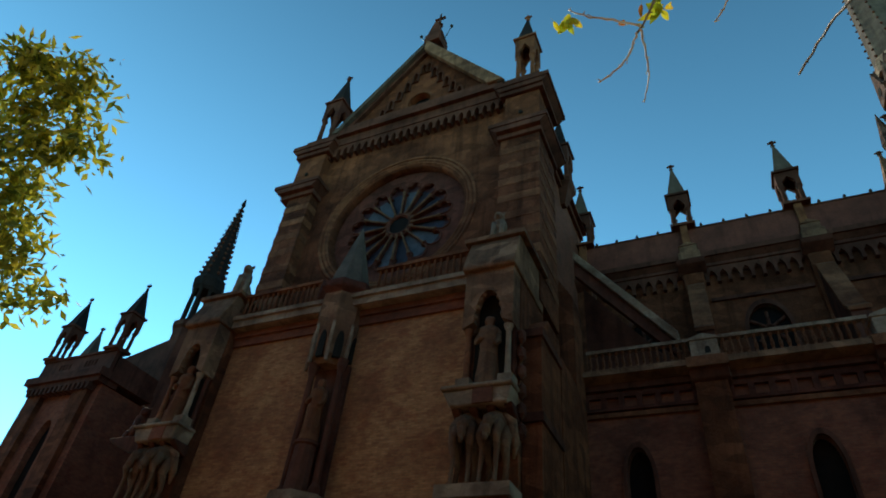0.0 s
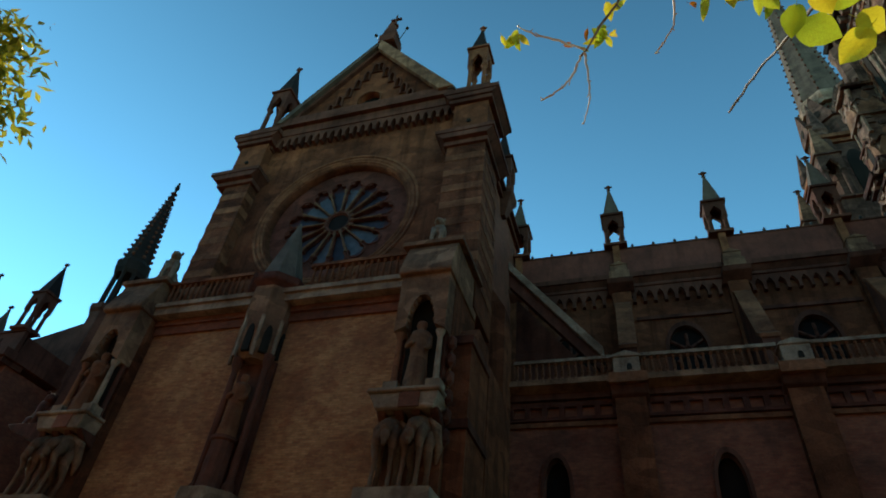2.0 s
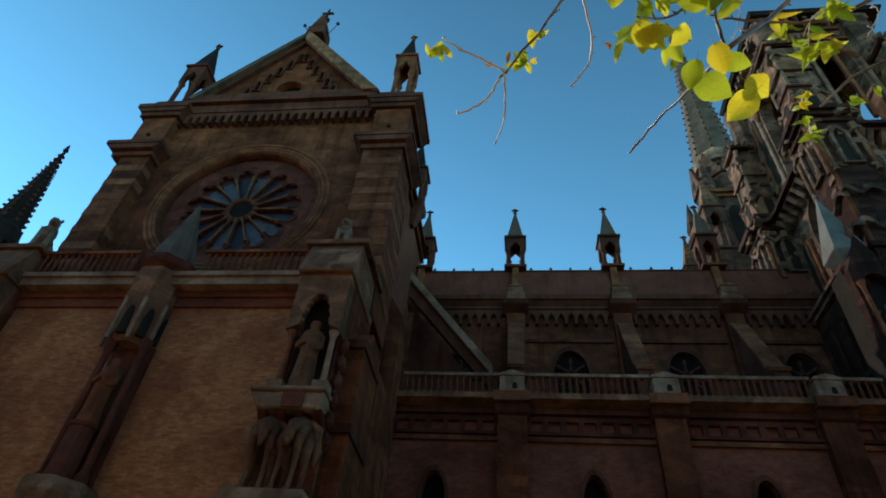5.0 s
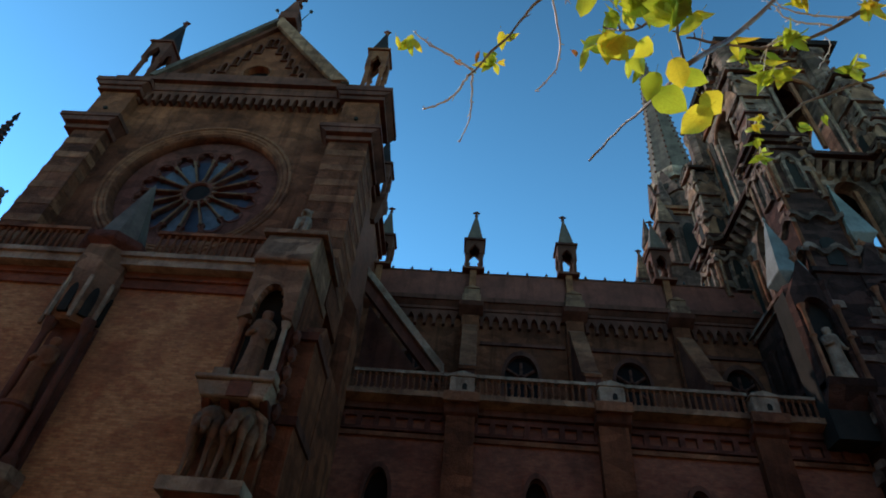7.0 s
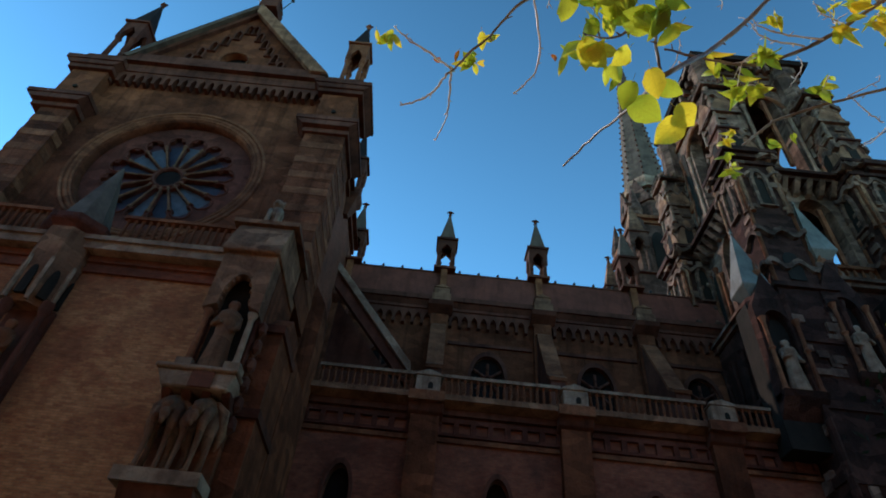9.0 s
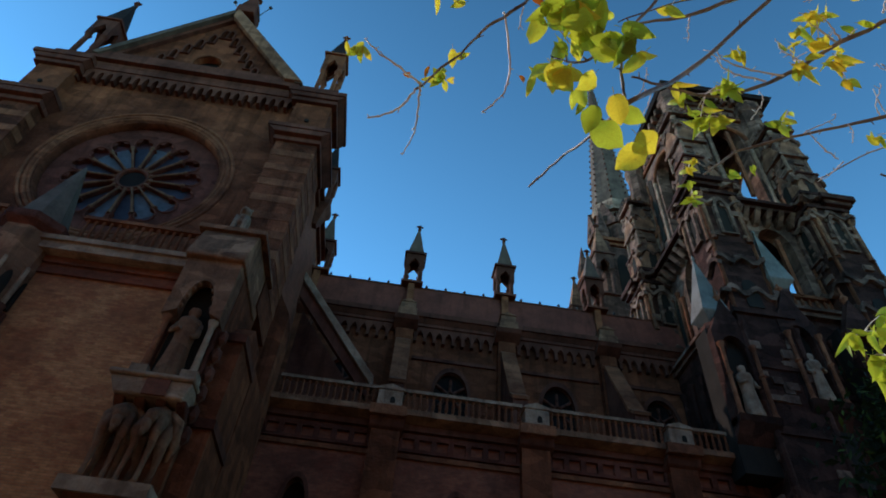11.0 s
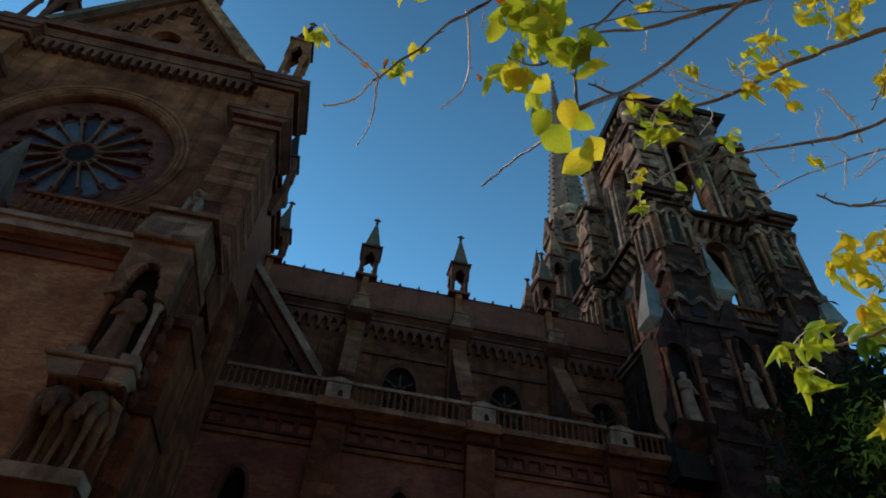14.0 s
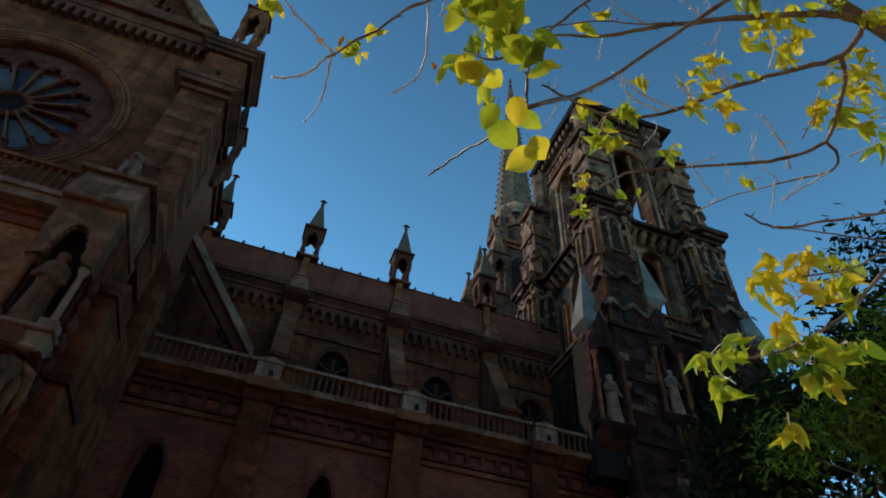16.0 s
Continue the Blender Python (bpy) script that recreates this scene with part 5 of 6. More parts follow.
part("side_ledge", prism(B(), [(AX - 9.2, 10.0), (AX - 7.3, 10.0), (AX - 7.3, 9.2), (AX - 8.9, 9.75)], 15.2, 16.6), STONE_DARK, transept, "stone ledge", bevel=0.03)
beast(AX - 8.6, 15.8, 10.0, STONE_DARK, "stone beast crouching on a side ledge", 60)


# ---- near tree whose branches hang over the walk ----
def leaf_mesh(mat, width, curl, fold, name="leaf", seed=0):
    """A pointed leaf with an uneven margin, folded along its midrib and bent along its length."""
    rnd = random.Random(round(1000 * (width + 2 * curl + 3 * fold)) + seed)
    b = B()
    rows = []
    ph, lean = rnd.uniform(0, 6), rnd.uniform(-0.1, 0.1)
    for v, w in ((0.0, 0.04), (0.06, 0.22), (0.16, 0.34), (0.3, 0.415), (0.44, 0.42), (0.58, 0.385), (0.7, 0.31), (0.81, 0.215), (0.9, 0.12), (0.96, 0.05), (1.0, 0.008)):
        row = []
        for q in (-1, -0.55, 0, 0.55, 1):
            side = w * width * (1 + rnd.uniform(-0.07, 0.07) * abs(q))
            lift = abs(q) * side * fold + 0.05 * width * math.sin(9 * v + ph + q) * abs(q)
            row.append(b.verts.new((q * side + lean * v * (1 - v) * 2, v - 0.05 * abs(q) * (v < 0.1), lift - curl * v * v)))
        rows.append(row)
    for lo, hi in zip(rows, rows[1:]):
        for k in range(4):
            b.faces.new((lo[k], lo[k + 1], hi[k + 1], hi[k]))
    tube(b, [(0, -0.3, 0.05), (0, -0.1, 0.0), (0, 0.0, 0.0)], [0.012, 0.01, 0.012], 4)
    return mesh_of(b, mat, smooth=True, name=name)


LEAVES = {key: [leaf_mesh(m, w, c, f) for w, c, f in ((0.8, 0.25, 0.3), (0.62, 0.45, 0.45), (0.72, 0.15, -0.25), (0.5, 0.6, 0.65))]
          for key, m in (("Y", LEAF_YELLOW), ("G", LEAF_GREEN), ("O", LEAF_ORANGE), ("D", LEAF_DEEP), ("W", LEAF_GREEN))}
WIDE = {key: [leaf_mesh(mt, 1.0, 0.3, 0.3), leaf_mesh(mt, 0.9, 0.45, 0.5), leaf_mesh(mt, 0.95, 0.15, 0.65)] for key, mt in (("Y", LEAF_YELLOW), ("G", LEAF_GREEN))}
NARROW = {key: [leaf_mesh(mt, w, c, f) for w, c, f in ((0.6, 0.45, 0.35), (0.5, 0.8, 0.5), (0.56, 0.3, -0.3), (0.4, 1.0, 0.7))]
          for key, mt in (("Y", LEAF_YELLOW), ("G", LEAF_GREEN), ("O", LEAF_ORANGE), ("D", LEAF_DEEP), ("W", LEAF_GREEN))}
street_tree = thing("street_tree", 3.1, 0.2, 0, "slim street tree with sparse yellow and green autumn leaves", "tree")
part("trunk", tube(B(), [(3.1, 0.2, 0), (3.05, 0.22, 1.2), (2.9, 0.28, 2.3), (2.75, 0.3, 3.3), (2.85, 0.2, 4.6), (2.8, 0.3, 6.0)], [0.13, 0.1, 0.09, 0.075, 0.05, 0.02], 12), BARK, street_tree, smooth=True)
part("limb", tube(B(), [(2.82, 0.3, 2.75), (2.3, 0.42, 3.1), (1.9, 0.46, 3.28), (1.627, 0.449, 3.367)], [0.06, 0.04, 0.03, 0.022], 10), BARK, street_tree, smooth=True)
part("limb", tube(B(), [(2.95, 0.25, 2.0), (2.4, 0.45, 2.5), (1.9, 0.6, 2.8), (1.651, 0.67, 2.892)], [0.05, 0.03, 0.018, 0.01], 10), BARK, street_tree, smooth=True)
part("limb", tube(B(), [(1.9, 0.46, 3.28), (1.4, 0.45, 3.62), (0.9, 0.47, 3.72), (0.561, 0.525, 3.627)], [0.025, 0.018, 0.012, 0.008], 8), BARK, street_tree, smooth=True)
part("limb", tube(B(), [(2.2, 0.5, 2.63), (1.8, 0.6, 2.75), (1.487, 0.64, 2.79), (1.459, 0.605, 2.827)], [0.018, 0.012, 0.008, 0.006], 8), BARK, street_tree, smooth=True)
twig_rnd = random.Random(5)


def branch(pts, r0, r1):
    """A twig through the points, smoothed, with buds and short spurs."""
    pts = [Vector(p) for p in pts]
    fine = []
    for i in range(len(pts) - 1):
        a, p, q, d = pts[max(i - 1, 0)], pts[i], pts[i + 1], pts[min(i + 2, len(pts) - 1)]
        for k in range(5):
            t = k / 5
            v = 0.5 * ((2 * p) + (q - a) * t + (2 * a - 5 * p + 4 * q - d) * t * t + (3 * p - a - 3 * q + d) * t ** 3)
            fine.append(v + Vector([twig_rnd.uniform(-1, 1) * 0.0025 for _ in range(3)]))
    fine.append(pts[-1])
    n = len(fine)
    b = tube(B(), fine, [(0.84 if r0 > 0.003 else 1.25) * (r0 + (r1 - r0) * i / (n - 1)) * twig_rnd.uniform(0.88, 1.15) for i in range(n)], 7)
    for i in range(2, n, 3):
        d = Vector([twig_rnd.uniform(-1, 1) for _ in range(3)]).normalized() * twig_rnd.uniform(0.006, 0.02)
        r = r0 + (r1 - r0) * i / (n - 1)
        tube(b, [fine[i], fine[i] + d], [min(r, 0.0025), 0.001], 5)
    part("branch", b, TWIG if r1 < 0.0018 else BARK, street_tree, smooth=True)


leaf_rnd = random.Random(11)


def leaf(key, p, size, toward, roll=0.0, meshes=LEAVES):
    """One leaf with its middle at p; its face turns toward the given direction."""
    zf = Vector(toward).normalized()
    yd = Vector((math.sin(roll), -0.15, -math.cos(roll)))
    yd = (yd - zf * yd.dot(zf)).normalized()
    xd = yd.cross(zf)
    m = Matrix((xd, yd, zf)).transposed().to_4x4()
    ob = place("leaf", leaf_rnd.choice(meshes[key]), street_tree, Matrix.Translation(Vector(p) - yd * (size * 0.45)) @ m @ Matrix.Diagonal((size, size, size, 1)))
    return ob


def leaf_cluster(p, n, spread, size, key, meshes=LEAVES, swing=1.0):
    """Leaves that spread from a few short spurs, most of them hanging."""
    c = Vector(p)
    spurs = [c + Vector([leaf_rnd.uniform(-1, 1) * spread * 0.8 for _ in range(3)]) for _ in range(max(1, round(n / 4)))]
    eye = Vector((-c.x, -c.y, 1.6 - c.z)).normalized()
    across = eye.cross(Vector((0, 0, 1))).normalized()
    for i in range(n):
        q = spurs[i % len(spurs)]
        k = leaf_rnd.choice(("Y", "G", key)) if n > 2 and i % 3 == 0 and key != "W" else key
        face = eye + Vector([leaf_rnd.uniform(-0.95, 0.95) for _ in range(3)])
        s = size * leaf_rnd.uniform(0.6, 1.2)
        roll = leaf_rnd.gauss(0, swing)
        mid = q + (across * -math.sin(roll) + Vector((0, 0, -math.cos(roll)))) * s * 0.55 + Vector([leaf_rnd.uniform(-0.1, 0.1) * s for _ in range(3)])
        leaf(k, mid, s, face, roll, meshes)
    if n > 2:
        b = B()
        for q in spurs:
            tube(b, [c + Vector((0, 0, 0.012)), c.lerp(q, 0.5) + Vector((0, 0, 0.01)), q], [0.0019, 0.0014, 0.0011], 5)
        part("twig", b, TWIG, street_tree)


branch([(0.561, 0.525, 3.627), (0.280, 0.646, 3.274), (0.230, 0.690, 3.209), (0.145, 0.740, 3.139), (0.084, 0.783, 3.064), (-0.012, 0.846, 2.970)], 0.0064, 0.0033)
branch([(-0.012, 0.846, 2.970), (-0.048, 0.902, 2.968), (-0.089, 0.933, 2.968), (-0.126, 0.941, 2.958)], 0.0024, 0.00165)
branch([(-0.003, 0.841, 2.973), (-0.003, 0.952, 3.022), (-0.010, 1.036, 3.049), (-0.034, 1.102, 3.037)], 0.0024, 0.00132)
branch([(-0.000, 0.836, 2.977), (-0.073, 0.825, 3.036), (-0.119, 0.803, 3.043), (-0.160, 0.799, 3.096)], 0.0024, 0.00132)
branch([(0.182, 0.711, 3.182), (0.210, 0.790, 3.143), (0.224, 0.858, 3.106), (0.208, 0.901, 3.083), (0.167, 0.940, 3.063)], 0.0024, 0.00165)
branch([(0.562, 0.420, 3.015), (0.460, 0.475, 2.867), (0.358, 0.525, 2.709), (0.300, 0.574, 2.700), (0.257, 0.600, 2.751)], 0.0048, 0.0022)
branch([(0.357, 0.526, 2.709), (0.360, 0.546, 2.642), (0.362, 0.569, 2.571)], 0.0024, 0.0022)
branch([(0.962, 0.422, 3.285), (0.813, 0.546, 3.153), (0.649, 0.622, 2.966), (0.539, 0.639, 2.827), (0.384, 0.588, 2.612), (0.397, 0.699, 2.723), (0.413, 0.843, 2.871), (0.378, 0.994, 2.962), (0.327, 1.090, 2.963)], 0.0072, 0.0033)
branch([(1.412, 0.437, 3.415), (1.379, 0.517, 3.357), (1.272, 0.604, 3.345), (1.136, 0.715, 3.332), (0.985, 0.809, 3.257), (0.842, 0.847, 3.190), (0.748, 0.850, 3.171), (0.632, 0.836, 3.165), (0.561, 0.837, 3.188)], 0.0104, 0.0033)
branch([(1.627, 0.449, 3.367), (1.491, 0.435, 3.419), (1.370, 0.441, 3.445), (1.250, 0.481, 3.456), (1.086, 0.568, 3.471), (0.913, 0.659, 3.472), (0.745, 0.722, 3.405), (0.595, 0.792, 3.427)], 0.0176, 0.0044)
branch([(0.978, 0.616, 3.455), (0.803, 0.662, 3.405), (0.685, 0.689, 3.383), (0.519, 0.762, 3.349)], 0.0032, 0.0022)
branch([(1.379, 0.517, 3.357), (1.420, 0.573, 3.308), (1.449, 0.685, 3.244), (1.444, 0.736, 3.228), (1.352, 0.810, 3.201), (1.197, 0.898, 3.206), (0.965, 0.987, 3.172), (0.889, 1.020, 3.129), (0.831, 1.042, 3.079)], 0.0096, 0.0033)
branch([(1.449, 0.718, 3.230), (1.520, 0.743, 3.227), (1.555, 0.803, 3.239), (1.497, 0.935, 3.296), (1.474, 1.069, 3.381), (1.402, 1.219, 3.414)], 0.0056, 0.0022)
branch([(1.555, 0.803, 3.239), (1.520, 0.891, 3.228), (1.487, 0.958, 3.220)], 0.0024, 0.0011)
branch([(1.475, 0.866, 3.280), (1.428, 0.822, 3.339), (1.380, 0.805, 3.384), (1.334, 0.792, 3.423)], 0.0024, 0.0011)
branch([(1.497, 0.935, 3.296), (1.427, 0.917, 3.363), (1.377, 0.871, 3.423)], 0.0016, 0.0011)
branch([(1.459, 0.605, 2.827), (1.414, 0.669, 2.847), (1.350, 0.752, 2.871), (1.273, 0.836, 2.896), (1.230, 0.863, 2.918), (1.188, 0.871, 2.950)], 0.0048, 0.0033)
branch([(1.565, 0.708, 2.810), (1.507, 0.754, 2.855), (1.394, 0.794, 2.878), (1.251, 0.855, 2.905)], 0.004, 0.0022)
branch([(1.651, 0.670, 2.892), (1.527, 0.802, 2.801), (1.469, 0.894, 2.721), (1.397, 0.963, 2.664), (1.334, 1.064, 2.647), (1.287, 1.118, 2.649)], 0.008, 0.0033)
branch([(1.487, 0.666, 2.762), (1.372, 0.701, 2.715), (1.263, 0.738, 2.652), (1.139, 0.763, 2.607)], 0.004, 0.0022)
branch([(0.997, 0.799, 3.255), (0.917, 0.813, 3.292), (0.847, 0.811, 3.326), (0.817, 0.794, 3.346)], 0.0024, 0.0011)
branch([(1.136, 0.715, 3.332), (1.066, 0.697, 3.381), (1.049, 0.682, 3.396)], 0.0024, 0.0011)
branch([(0.851, 0.666, 3.440), (0.746, 0.655, 3.429), (0.677, 0.626, 3.463)], 0.0024, 0.0011)
branch([(1.377, 0.796, 3.257), (1.335, 0.775, 3.298), (1.311, 0.762, 3.322), (1.288, 0.757, 3.340)], 0.00176, 0.00099)
branch([(1.333, 0.879, 3.250), (1.312, 0.854, 3.279), (1.307, 0.818, 3.300), (1.306, 0.803, 3.308)], 0.0016, 0.00099)
branch([(1.464, 0.875, 3.285), (1.459, 0.847, 3.303), (1.453, 0.821, 3.320)], 0.0016, 0.00099)
branch([(1.407, 1.123, 3.401), (1.341, 1.091, 3.399), (1.299, 1.073, 3.440), (1.283, 1.065, 3.455)], 0.002, 0.0011)
branch([(1.422, 1.122, 3.390), (1.397, 1.177, 3.375), (1.375, 1.203, 3.374)], 0.00176, 0.0011)
branch([(0.983, 0.595, 3.459), (0.953, 0.587, 3.476), (0.913, 0.582, 3.496)], 0.002, 0.0011)
branch([(1.016, 0.575, 3.448), (0.999, 0.562, 3.461), (0.973, 0.547, 3.478)], 0.0016, 0.0011)
branch([(1.043, 0.586, 3.431), (1.045, 0.614, 3.421), (1.045, 0.637, 3.414), (1.025, 0.651, 3.419)], 0.0016, 0.00099)
branch([(0.727, 0.731, 3.409), (0.735, 0.764, 3.393), (0.742, 0.797, 3.376)], 0.0016, 0.00099)
branch([(0.958, 0.825, 3.264), (0.892, 0.835, 3.294), (0.849, 0.829, 3.317), (0.821, 0.809, 3.339), (0.803, 0.802, 3.349)], 0.0024, 0.0011)
branch([(1.056, 0.771, 3.295), (1.013, 0.764, 3.323), (0.989, 0.759, 3.338), (0.972, 0.739, 3.356)], 0.002, 0.0011)
branch([(1.139, 0.705, 3.334), (1.106, 0.686, 3.362), (1.080, 0.669, 3.383)], 0.0024, 0.0011)
branch([(0.951, 0.853, 3.254), (0.966, 0.870, 3.238), (0.960, 0.900, 3.225), (0.951, 0.926, 3.216)], 0.0012, 0.00088)
branch([(1.104, 0.924, 3.189), (1.129, 0.897, 3.188), (1.152, 0.868, 3.187), (1.155, 0.853, 3.193)], 0.00144, 0.00088)
branch([(1.214, 0.883, 3.202), (1.230, 0.898, 3.182), (1.234, 0.921, 3.166)], 0.00144, 0.00088)
branch([(1.485, 0.939, 3.304), (1.495, 0.973, 3.277), (1.509, 1.019, 3.237)], 0.0024, 0.0011)
branch([(1.512, 0.857, 3.252), (1.505, 0.905, 3.234), (1.486, 0.955, 3.223)], 0.002, 0.0011)
branch([(1.572, 0.747, 3.249), (1.597, 0.698, 3.246), (1.620, 0.654, 3.242)], 0.0024, 0.0011)
branch([(1.225, 0.628, 3.369), (1.216, 0.597, 3.385), (1.209, 0.568, 3.398)], 0.0024, 0.0011)
branch([(0.594, 0.808, 3.193), (0.597, 0.842, 3.174), (0.585, 0.884, 3.156)], 0.0012, 0.00088)
branch([(0.603, 0.854, 3.166), (0.621, 0.867, 3.152), (0.613, 0.907, 3.133), (0.593, 0.941, 3.120)], 0.00144, 0.00088)
branch([(1.403, 0.746, 3.257), (1.401, 0.671, 3.289), (1.412, 0.705, 3.267)], 0.0032, 0.0022)
branch([(1.458, 0.678, 3.240), (1.491, 0.634, 3.227), (1.527, 0.579, 3.214)], 0.0016, 0.0011)
branch([(0.280, 0.646, 3.274), (0.227, 0.644, 3.281), (0.170, 0.661, 3.226), (0.132, 0.690, 3.216)], 0.002, 0.0011)
branch([(0.230, 0.690, 3.209), (0.229, 0.716, 3.198), (0.228, 0.753, 3.181)], 0.0016, 0.0011)
leaf_cluster((-0.167, 0.811, 3.055), 9, 0.025, 0.033, 'Y')
leaf_cluster((0.059, 0.840, 3.033), 7, 0.022, 0.037, 'G')
leaf_cluster((0.059, 0.800, 3.078), 1, 0.011, 0.033, 'Y')
leaf_cluster((-0.019, 0.827, 3.004), 2, 0.024, 0.030, 'G')
leaf_cluster((0.002, 0.713, 3.207), 1, 0.008, 0.042, 'Y')
leaf_cluster((0.079, 0.710, 3.166), 2, 0.019, 0.032, 'Y')
leaf('O', (0.242, 0.629, 3.123), 0.062, (-0.2, -0.5, -1), 0.1)
leaf_cluster((0.262, 0.572, 2.819), 16, 0.044, 0.055, 'G')
leaf_cluster((0.312, 0.520, 2.778), 19, 0.056, 0.059, 'G')
leaf_cluster((0.341, 0.517, 2.660), 11, 0.033, 0.055, 'G')
leaf_cluster((0.277, 0.638, 2.785), 11, 0.035, 0.055, 'Y')
leaf_cluster((0.378, 0.515, 2.651), 2, 0.021, 0.047, 'Y')
leaf_cluster((0.772, 0.845, 3.163), 26, 0.063, 0.047, 'G', NARROW, 0.8)
leaf_cluster((0.801, 0.889, 3.126), 13, 0.029, 0.049, 'G', NARROW, 0.8)
leaf_cluster((0.701, 0.841, 3.196), 2, 0.021, 0.038, 'Y', NARROW, 0.8)
leaf_cluster((0.905, 0.999, 3.067), 2, 0.021, 0.032, 'W', NARROW, 0.8)
leaf_cluster((0.959, 0.997, 3.103), 2, 0.018, 0.037, 'G', NARROW, 0.8)
leaf_cluster((0.814, 1.093, 3.051), 13, 0.034, 0.032, 'W', NARROW, 0.8)
leaf_cluster((0.793, 1.046, 3.095), 10, 0.043, 0.026, 'Y', NARROW, 0.8)
leaf_cluster((1.072, 0.677, 3.385), 14, 0.066, 0.051, 'Y', NARROW, 0.9)
leaf_cluster((1.016, 0.735, 3.394), 1, 0.014, 0.039, 'Y', NARROW, 0.9)
leaf_cluster((1.033, 0.777, 3.306), 15, 0.074, 0.045, 'Y', NARROW, 0.9)
leaf_cluster((1.145, 0.748, 3.313), 18, 0.070, 0.047, 'Y', NARROW, 0.9)
leaf_cluster((1.156, 0.691, 3.329), 3, 0.033, 0.039, 'G', NARROW, 0.9)
leaf_cluster((1.190, 0.570, 3.471), 18, 0.084, 0.056, 'Y', NARROW, 0.9)
leaf_cluster((1.249, 0.558, 3.437), 12, 0.059, 0.056, 'Y', NARROW, 0.9)
leaf_cluster((1.132, 0.546, 3.511), 12, 0.059, 0.054, 'G', NARROW, 0.9)
leaf_cluster((1.382, 0.584, 3.334), 26, 0.092, 0.042, 'Y', NARROW, 0.9)
leaf_cluster((1.473, 0.534, 3.343), 31, 0.111, 0.043, 'Y', NARROW, 0.9)
leaf_cluster((1.504, 0.612, 3.293), 31, 0.111, 0.046, 'G', NARROW, 0.9)
leaf_cluster((1.398, 0.666, 3.294), 15, 0.037, 0.040, 'Y', NARROW, 0.9)
leaf_cluster((1.592, 0.647, 3.271), 26, 0.085, 0.047, 'G', NARROW, 0.9)
leaf_cluster((1.284, 0.461, 3.438), 12, 0.050, 0.046, 'G', NARROW, 0.9)
leaf_cluster((1.433, 0.409, 3.469), 18, 0.068, 0.042, 'G', NARROW, 0.9)
leaf_cluster((1.458, 0.961, 3.315), 5, 0.041, 0.042, 'Y', NARROW, 0.9)
leaf_cluster((1.059, 0.896, 3.233), 9, 0.032, 0.043, 'G', NARROW, 0.9)
leaf_cluster((0.873, 0.797, 3.320), 10, 0.036, 0.035, 'Y', NARROW, 0.8)
leaf_cluster((0.677, 0.673, 3.392), 9, 0.035, 0.045, 'Y')
leaf_cluster((1.226, 1.175, 2.670), 14, 0.064, 0.052, 'G', NARROW, 0.6)
leaf_cluster((1.269, 1.123, 2.677), 11, 0.054, 0.049, 'G', NARROW, 0.6)
leaf_cluster((1.262, 1.188, 2.613), 14, 0.059, 0.052, 'G', NARROW, 0.6)
leaf_cluster((1.132, 0.831, 2.738), 3, 0.033, 0.052, 'Y', NARROW, 0.6)
leaf_cluster((1.214, 0.828, 2.737), 14, 0.079, 0.054, 'Y', NARROW, 0.6)
leaf_cluster((1.252, 0.806, 2.713), 14, 0.074, 0.051, 'Y', NARROW, 0.6)
leaf_cluster((1.205, 0.896, 2.695), 11, 0.064, 0.052, 'Y', NARROW, 0.6)
leaf_cluster((1.322, 0.921, 2.715), 16, 0.088, 0.055, 'Y', NARROW, 0.6)
leaf_cluster((1.359, 0.835, 2.737), 11, 0.079, 0.054, 'G', NARROW, 0.6)
leaf_cluster((1.356, 1.016, 2.680), 14, 0.074, 0.059, 'G', NARROW, 0.6)
leaf_cluster((1.406, 0.989, 2.641), 16, 0.091, 0.059, 'G', NARROW, 0.6)
leaf_cluster((1.378, 1.050, 2.617), 14, 0.069, 0.062, 'D', NARROW, 0.6)
leaf_cluster((1.422, 1.047, 2.558), 11, 0.054, 0.056, 'Y', NARROW, 0.6)
leaf_cluster((1.483, 0.969, 2.650), 14, 0.083, 0.056, 'G', NARROW, 0.6)
leaf_cluster((1.388, 1.135, 2.505), 10, 0.049, 0.055, 'Y', NARROW, 0.6)
leaf_cluster((1.514, 0.847, 2.800), 11, 0.084, 0.052, 'Y', NARROW, 0.6)
leaf('Y', (-0.190, 0.793, 3.021), 0.034, (0.10, -0.6, -1), 0.20, NARROW)
leaf('Y', (-0.165, 0.793, 3.032), 0.036, (-0.20, -0.6, -1), -0.40, NARROW)
leaf('Y', (-0.142, 0.803, 3.030), 0.038, (0.25, -0.6, -1), 0.50, NARROW)
leaf('G', (-0.159, 0.808, 3.018), 0.030, (0.05, -0.6, -1), 0.10, NARROW)
leaf('O', (-0.036, 0.843, 3.031), 0.034, (0.70, -0.6, -1), 1.40, NARROW)
leaf('O', (0.007, 0.841, 3.052), 0.030, (-0.10, -0.6, -1), -0.20, NARROW)
leaf('Y', (0.068, 0.818, 3.101), 0.046, (0.05, -0.6, -1), 0.10, NARROW)
leaf('Y', (0.081, 0.858, 3.064), 0.050, (0.75, -0.6, -1), 1.50, NARROW)
leaf('G', (0.042, 0.839, 3.067), 0.035, (-0.65, -0.6, -1), -1.30, NARROW)
leaf('Y', (0.059, 0.868, 3.044), 0.030, (0.15, -0.6, -1), 0.30, NARROW)
leaf('Y', (0.240, 0.699, 2.814), 0.050, (0.00, -0.6, -1), 0.00, NARROW)
leaf('O', (0.222, 0.690, 2.815), 0.030, (0.45, -0.6, -1), 0.90, NARROW)
leaf('Y', (0.342, 0.726, 2.826), 0.045, (0.15, -0.6, -1), 0.30, NARROW)
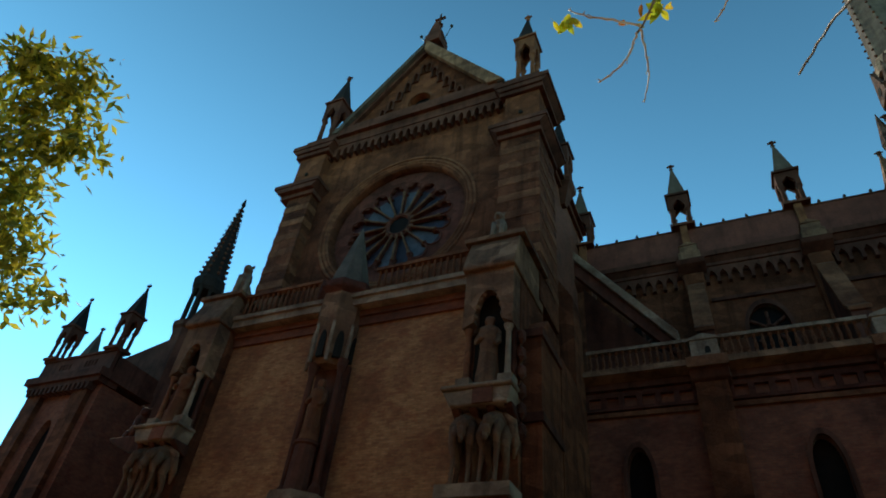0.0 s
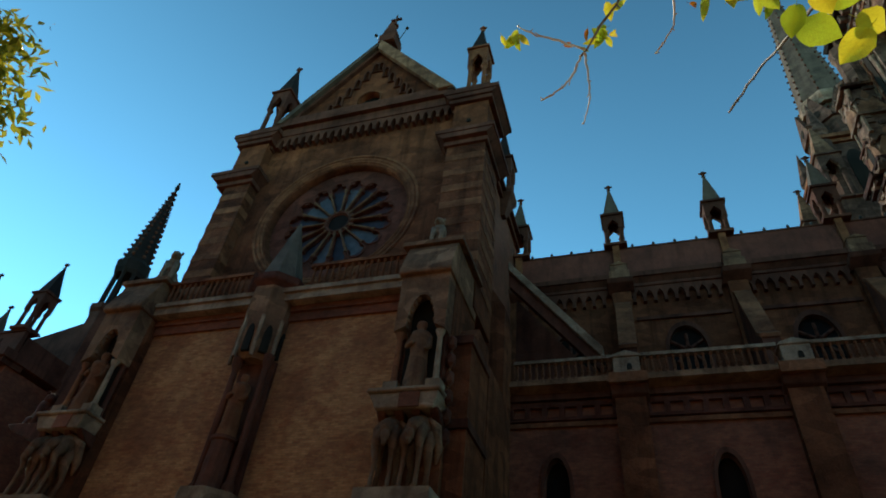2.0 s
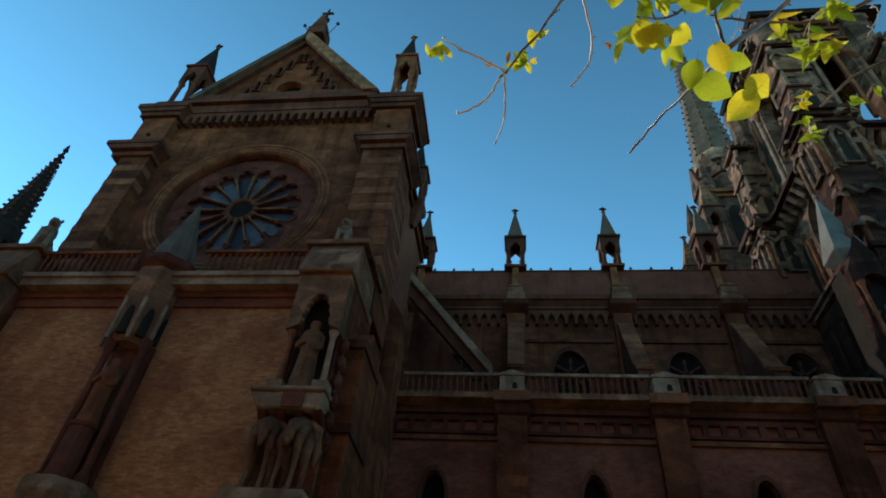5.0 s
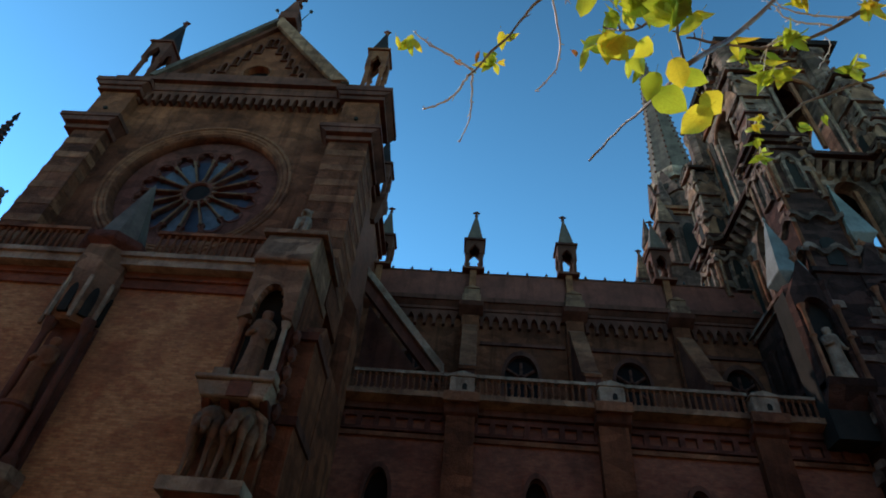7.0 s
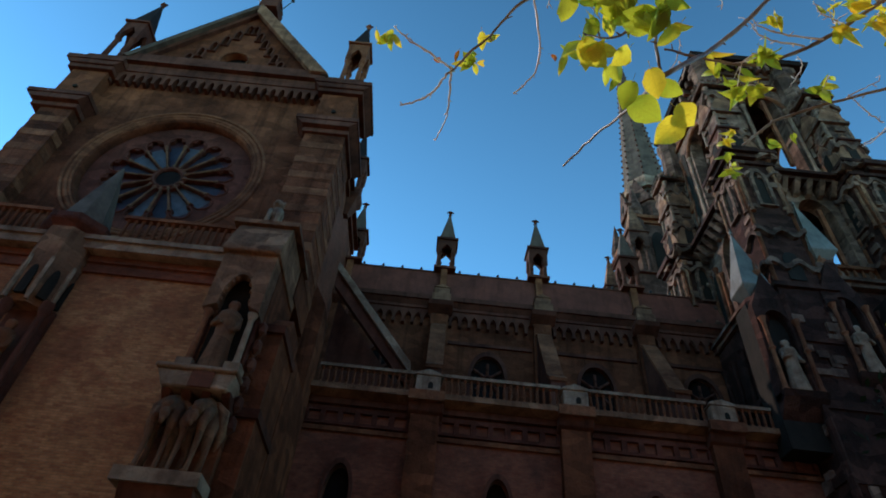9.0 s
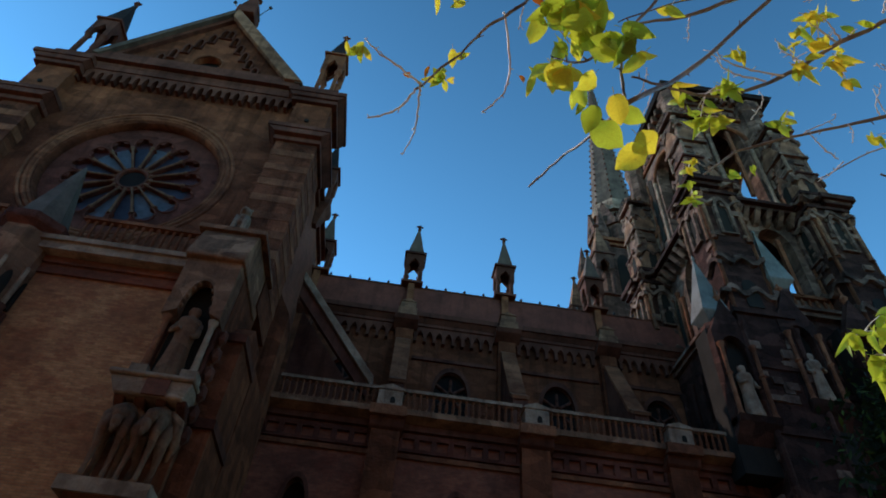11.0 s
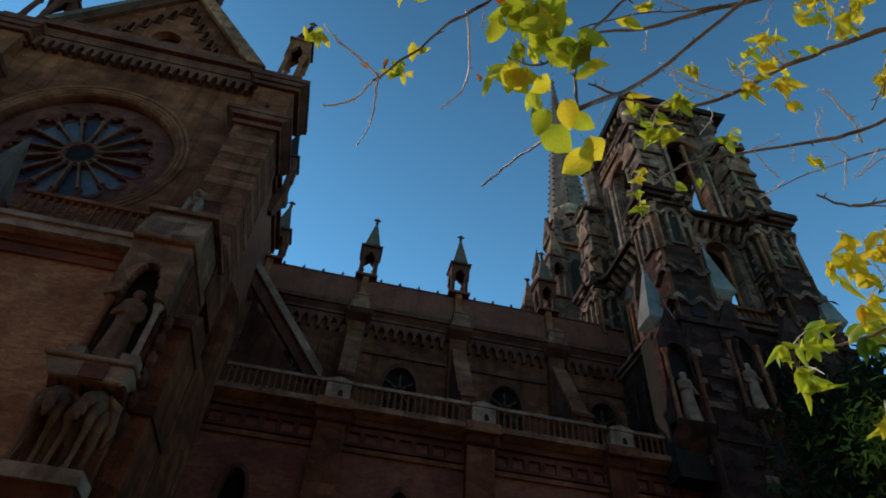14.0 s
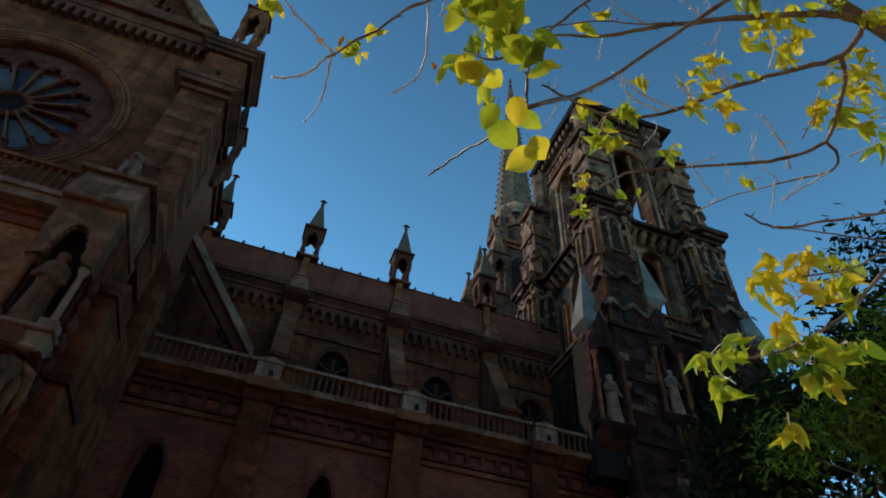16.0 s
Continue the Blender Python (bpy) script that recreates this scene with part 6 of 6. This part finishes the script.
leaf('G', (0.362, 0.737, 2.823), 0.040, (-0.10, -0.6, -1), -0.20, NARROW)
leaf('G', (0.280, 0.530, 2.437), 0.041, (-0.30, -0.75, -1), -0.30, WIDE)
leaf('G', (0.312, 0.555, 2.437), 0.053, (-0.60, -0.75, -1), 0.50, WIDE)
leaf('Y', (0.323, 0.523, 2.466), 0.046, (-0.20, -0.75, -1), 0.10, WIDE)
leaf('G', (0.356, 0.545, 2.491), 0.040, (-0.50, -0.75, -1), 0.90, WIDE)
leaf('Y', (0.364, 0.538, 2.407), 0.043, (0.10, -0.75, -1), 0.70, WIDE)
leaf('Y', (0.339, 0.550, 2.382), 0.049, (-0.20, -0.75, -1), -0.50, WIDE)
leaf('Y', (0.297, 0.554, 2.596), 0.040, (0.60, -0.75, -1), 0.00, WIDE)
leaf('G', (0.297, 0.587, 2.601), 0.036, (-0.90, -0.75, -1), -0.40, WIDE)


def crown(name, clumps, n, spread, size, mat, seed, parent, slim=0.38, label=""):
    """A crown of many small leaves in uneven clumps, with gaps."""
    r = np.random.RandomState(seed)
    verts, faces = [], []
    for c in clumps:
        s = spread * r.uniform(0.7, 1.25)
        for _ in range(int(n * r.uniform(0.7, 1.3))):
            p = np.array(c) + r.normal(0, s * 0.55, 3) * (1, 1, 0.85)
            d = r.normal(0, 1, 3) + (0, 0, -0.5)
            d /= np.linalg.norm(d)
            w = np.cross(d, r.normal(0, 1, 3))
            w /= np.linalg.norm(w)
            k = np.cross(d, w)
            h = size * r.uniform(0.6, 1.2)
            q = [p, p + d * h * 0.5 + w * h * slim * 0.5 + k * h * 0.05, p + d * h, p + d * h * 0.5 - w * h * slim * 0.5 + k * h * 0.05]
            i = len(verts)
            verts += [tuple(v) for v in q]
            faces += [(i, i + 1, i + 2), (i, i + 2, i + 3)]
    me = bpy.data.meshes.new(name)
    me.from_pydata(verts, [], faces)
    me.materials.append(mat)
    return tagged(child(new(name, me), parent), label, kind="stuff")


def limbs(parent, start, clumps, r0, mat, seed):
    """Limbs from the fork of the trunk out to the clumps."""
    rnd = random.Random(seed)
    s = Vector(start)
    for c in clumps:
        c = Vector(c)
        mid = s.lerp(c, 0.5) + Vector([rnd.uniform(-0.12, 0.12) * (c - s).length for _ in range(3)])
        part("limb", tube(B(), [s, s.lerp(mid, 0.5), mid, mid.lerp(c, 0.55), c], [r0, r0 * 0.7, r0 * 0.45, r0 * 0.25, r0 * 0.1], 7), mat, parent, smooth=True)


# ---- leafy tree beside the walk ----
ash = thing("ash_tree", -7.4, 0.2, 0, "ash tree with fine olive-green leaves, some turning yellow", "tree")
ASH = [(-4.57, 0.96, 5.37), (-4.42, 1.00, 5.53), (-4.41, 1.24, 5.63), (-4.28, 1.34, 5.59), (-4.73, 1.27, 5.40), (-4.49, 1.45, 5.47), (-4.69, 1.32, 4.93), (-4.70, 1.55, 5.17), (-4.46, 1.65, 5.25), (-4.70, 1.52, 4.63), (-4.91, 1.70, 4.98), (-4.90, 1.78, 4.57), (-4.90, 1.84, 4.32), (-5.01, 2.10, 4.14), (-5.15, 2.38, 4.34), (-4.88, 1.15, 4.89), (-5.08, 1.62, 4.36), (-4.38, 1.55, 5.40)]
part("trunk", tube(B(), [(-7.4, 0.2, 0), (-7.3, 0.3, 1.6), (-7.1, 0.5, 3.0), (-6.6, 0.9, 4.2)], [0.2, 0.16, 0.14, 0.1], 12), BARK, ash, smooth=True)
limbs(ash, (-6.6, 0.9, 4.2), ASH, 0.05, BARK, 3)
crown("crown", ASH[:-5], 165, 0.2, 0.125, LEAF_TREE, 4, ash)
crown("low_spray", ASH[12:15], 90, 0.22, 0.12, LEAF_TREE, 6, ash)
crown("side_spray", ASH[15:-1], 420, 0.4, 0.12, LEAF_TREE, 7, ash)

# ---- garden tree by the tower, its shade painted into dark leaves ----
oak = thing("garden_tree", 12.5, 7.0, 0, "dense garden tree with glossy green leaves, painted dark as in shade", "tree")
OAK = [(6.49, 6.46, 5.87), (6.83, 5.97, 6.06), (6.31, 6.25, 5.26), (6.39, 5.30, 5.33), (6.33, 4.62, 5.16), (6.46, 4.89, 5.75), (6.41, 4.20, 5.52), (6.57, 4.38, 6.13), (6.71, 4.02, 6.26), (6.56, 3.73, 6.70), (6.92, 3.84, 7.87), (7.06, 3.74, 7.78), (6.85, 3.42, 7.40), (7.30, 6.59, 6.75), (6.82, 5.68, 6.43), (7.08, 6.84, 6.73), (7.34, 6.44, 6.88), (7.59, 6.09, 6.95), (6.46, 6.61, 5.67), (6.55, 3.79, 5.69), (6.66, 4.30, 4.95), (6.34, 5.61, 4.95)]
part("trunk", tube(B(), [(12.5, 7.0, 0), (12.3, 7.0, 2), (11.6, 7.0, 4), (10.6, 7.0, 5.6)], [0.28, 0.22, 0.18, 0.12], 12), BARK, oak, smooth=True)
limbs(oak, (10.6, 7.0, 5.6), OAK, 0.07, BARK, 8)
crown("crown", OAK[:10], 420, 0.6, 0.17, LEAF_SHADED, 9, oak, 0.4)
crown("top_spray", OAK[10:13], 70, 0.4, 0.16, LEAF_SHADED, 10, oak, 0.3)
crown("back_crown", OAK[15:], 400, 0.62, 0.17, LEAF_SHADED, 12, oak, 0.4)
SPRAYS = [(5.02, 3.67, 4.67), (5.38, 3.76, 4.63), (4.74, 3.81, 4.48), (5.55, 3.59, 5.03), (5.30, 3.56, 5.14), (5.61, 3.25, 5.64), (5.66, 3.44, 5.29), (4.63, 3.94, 4.38), (5.66, 3.86, 4.59)]
limbs(oak, (10.6, 7.0, 5.6), SPRAYS, 0.04, BARK, 15)
crown("lit_spray", SPRAYS, 260, 0.3, 0.11, LEAF_LIT, 16, oak, 0.3, "leaf sprays painted mid-green as the sunlit part")
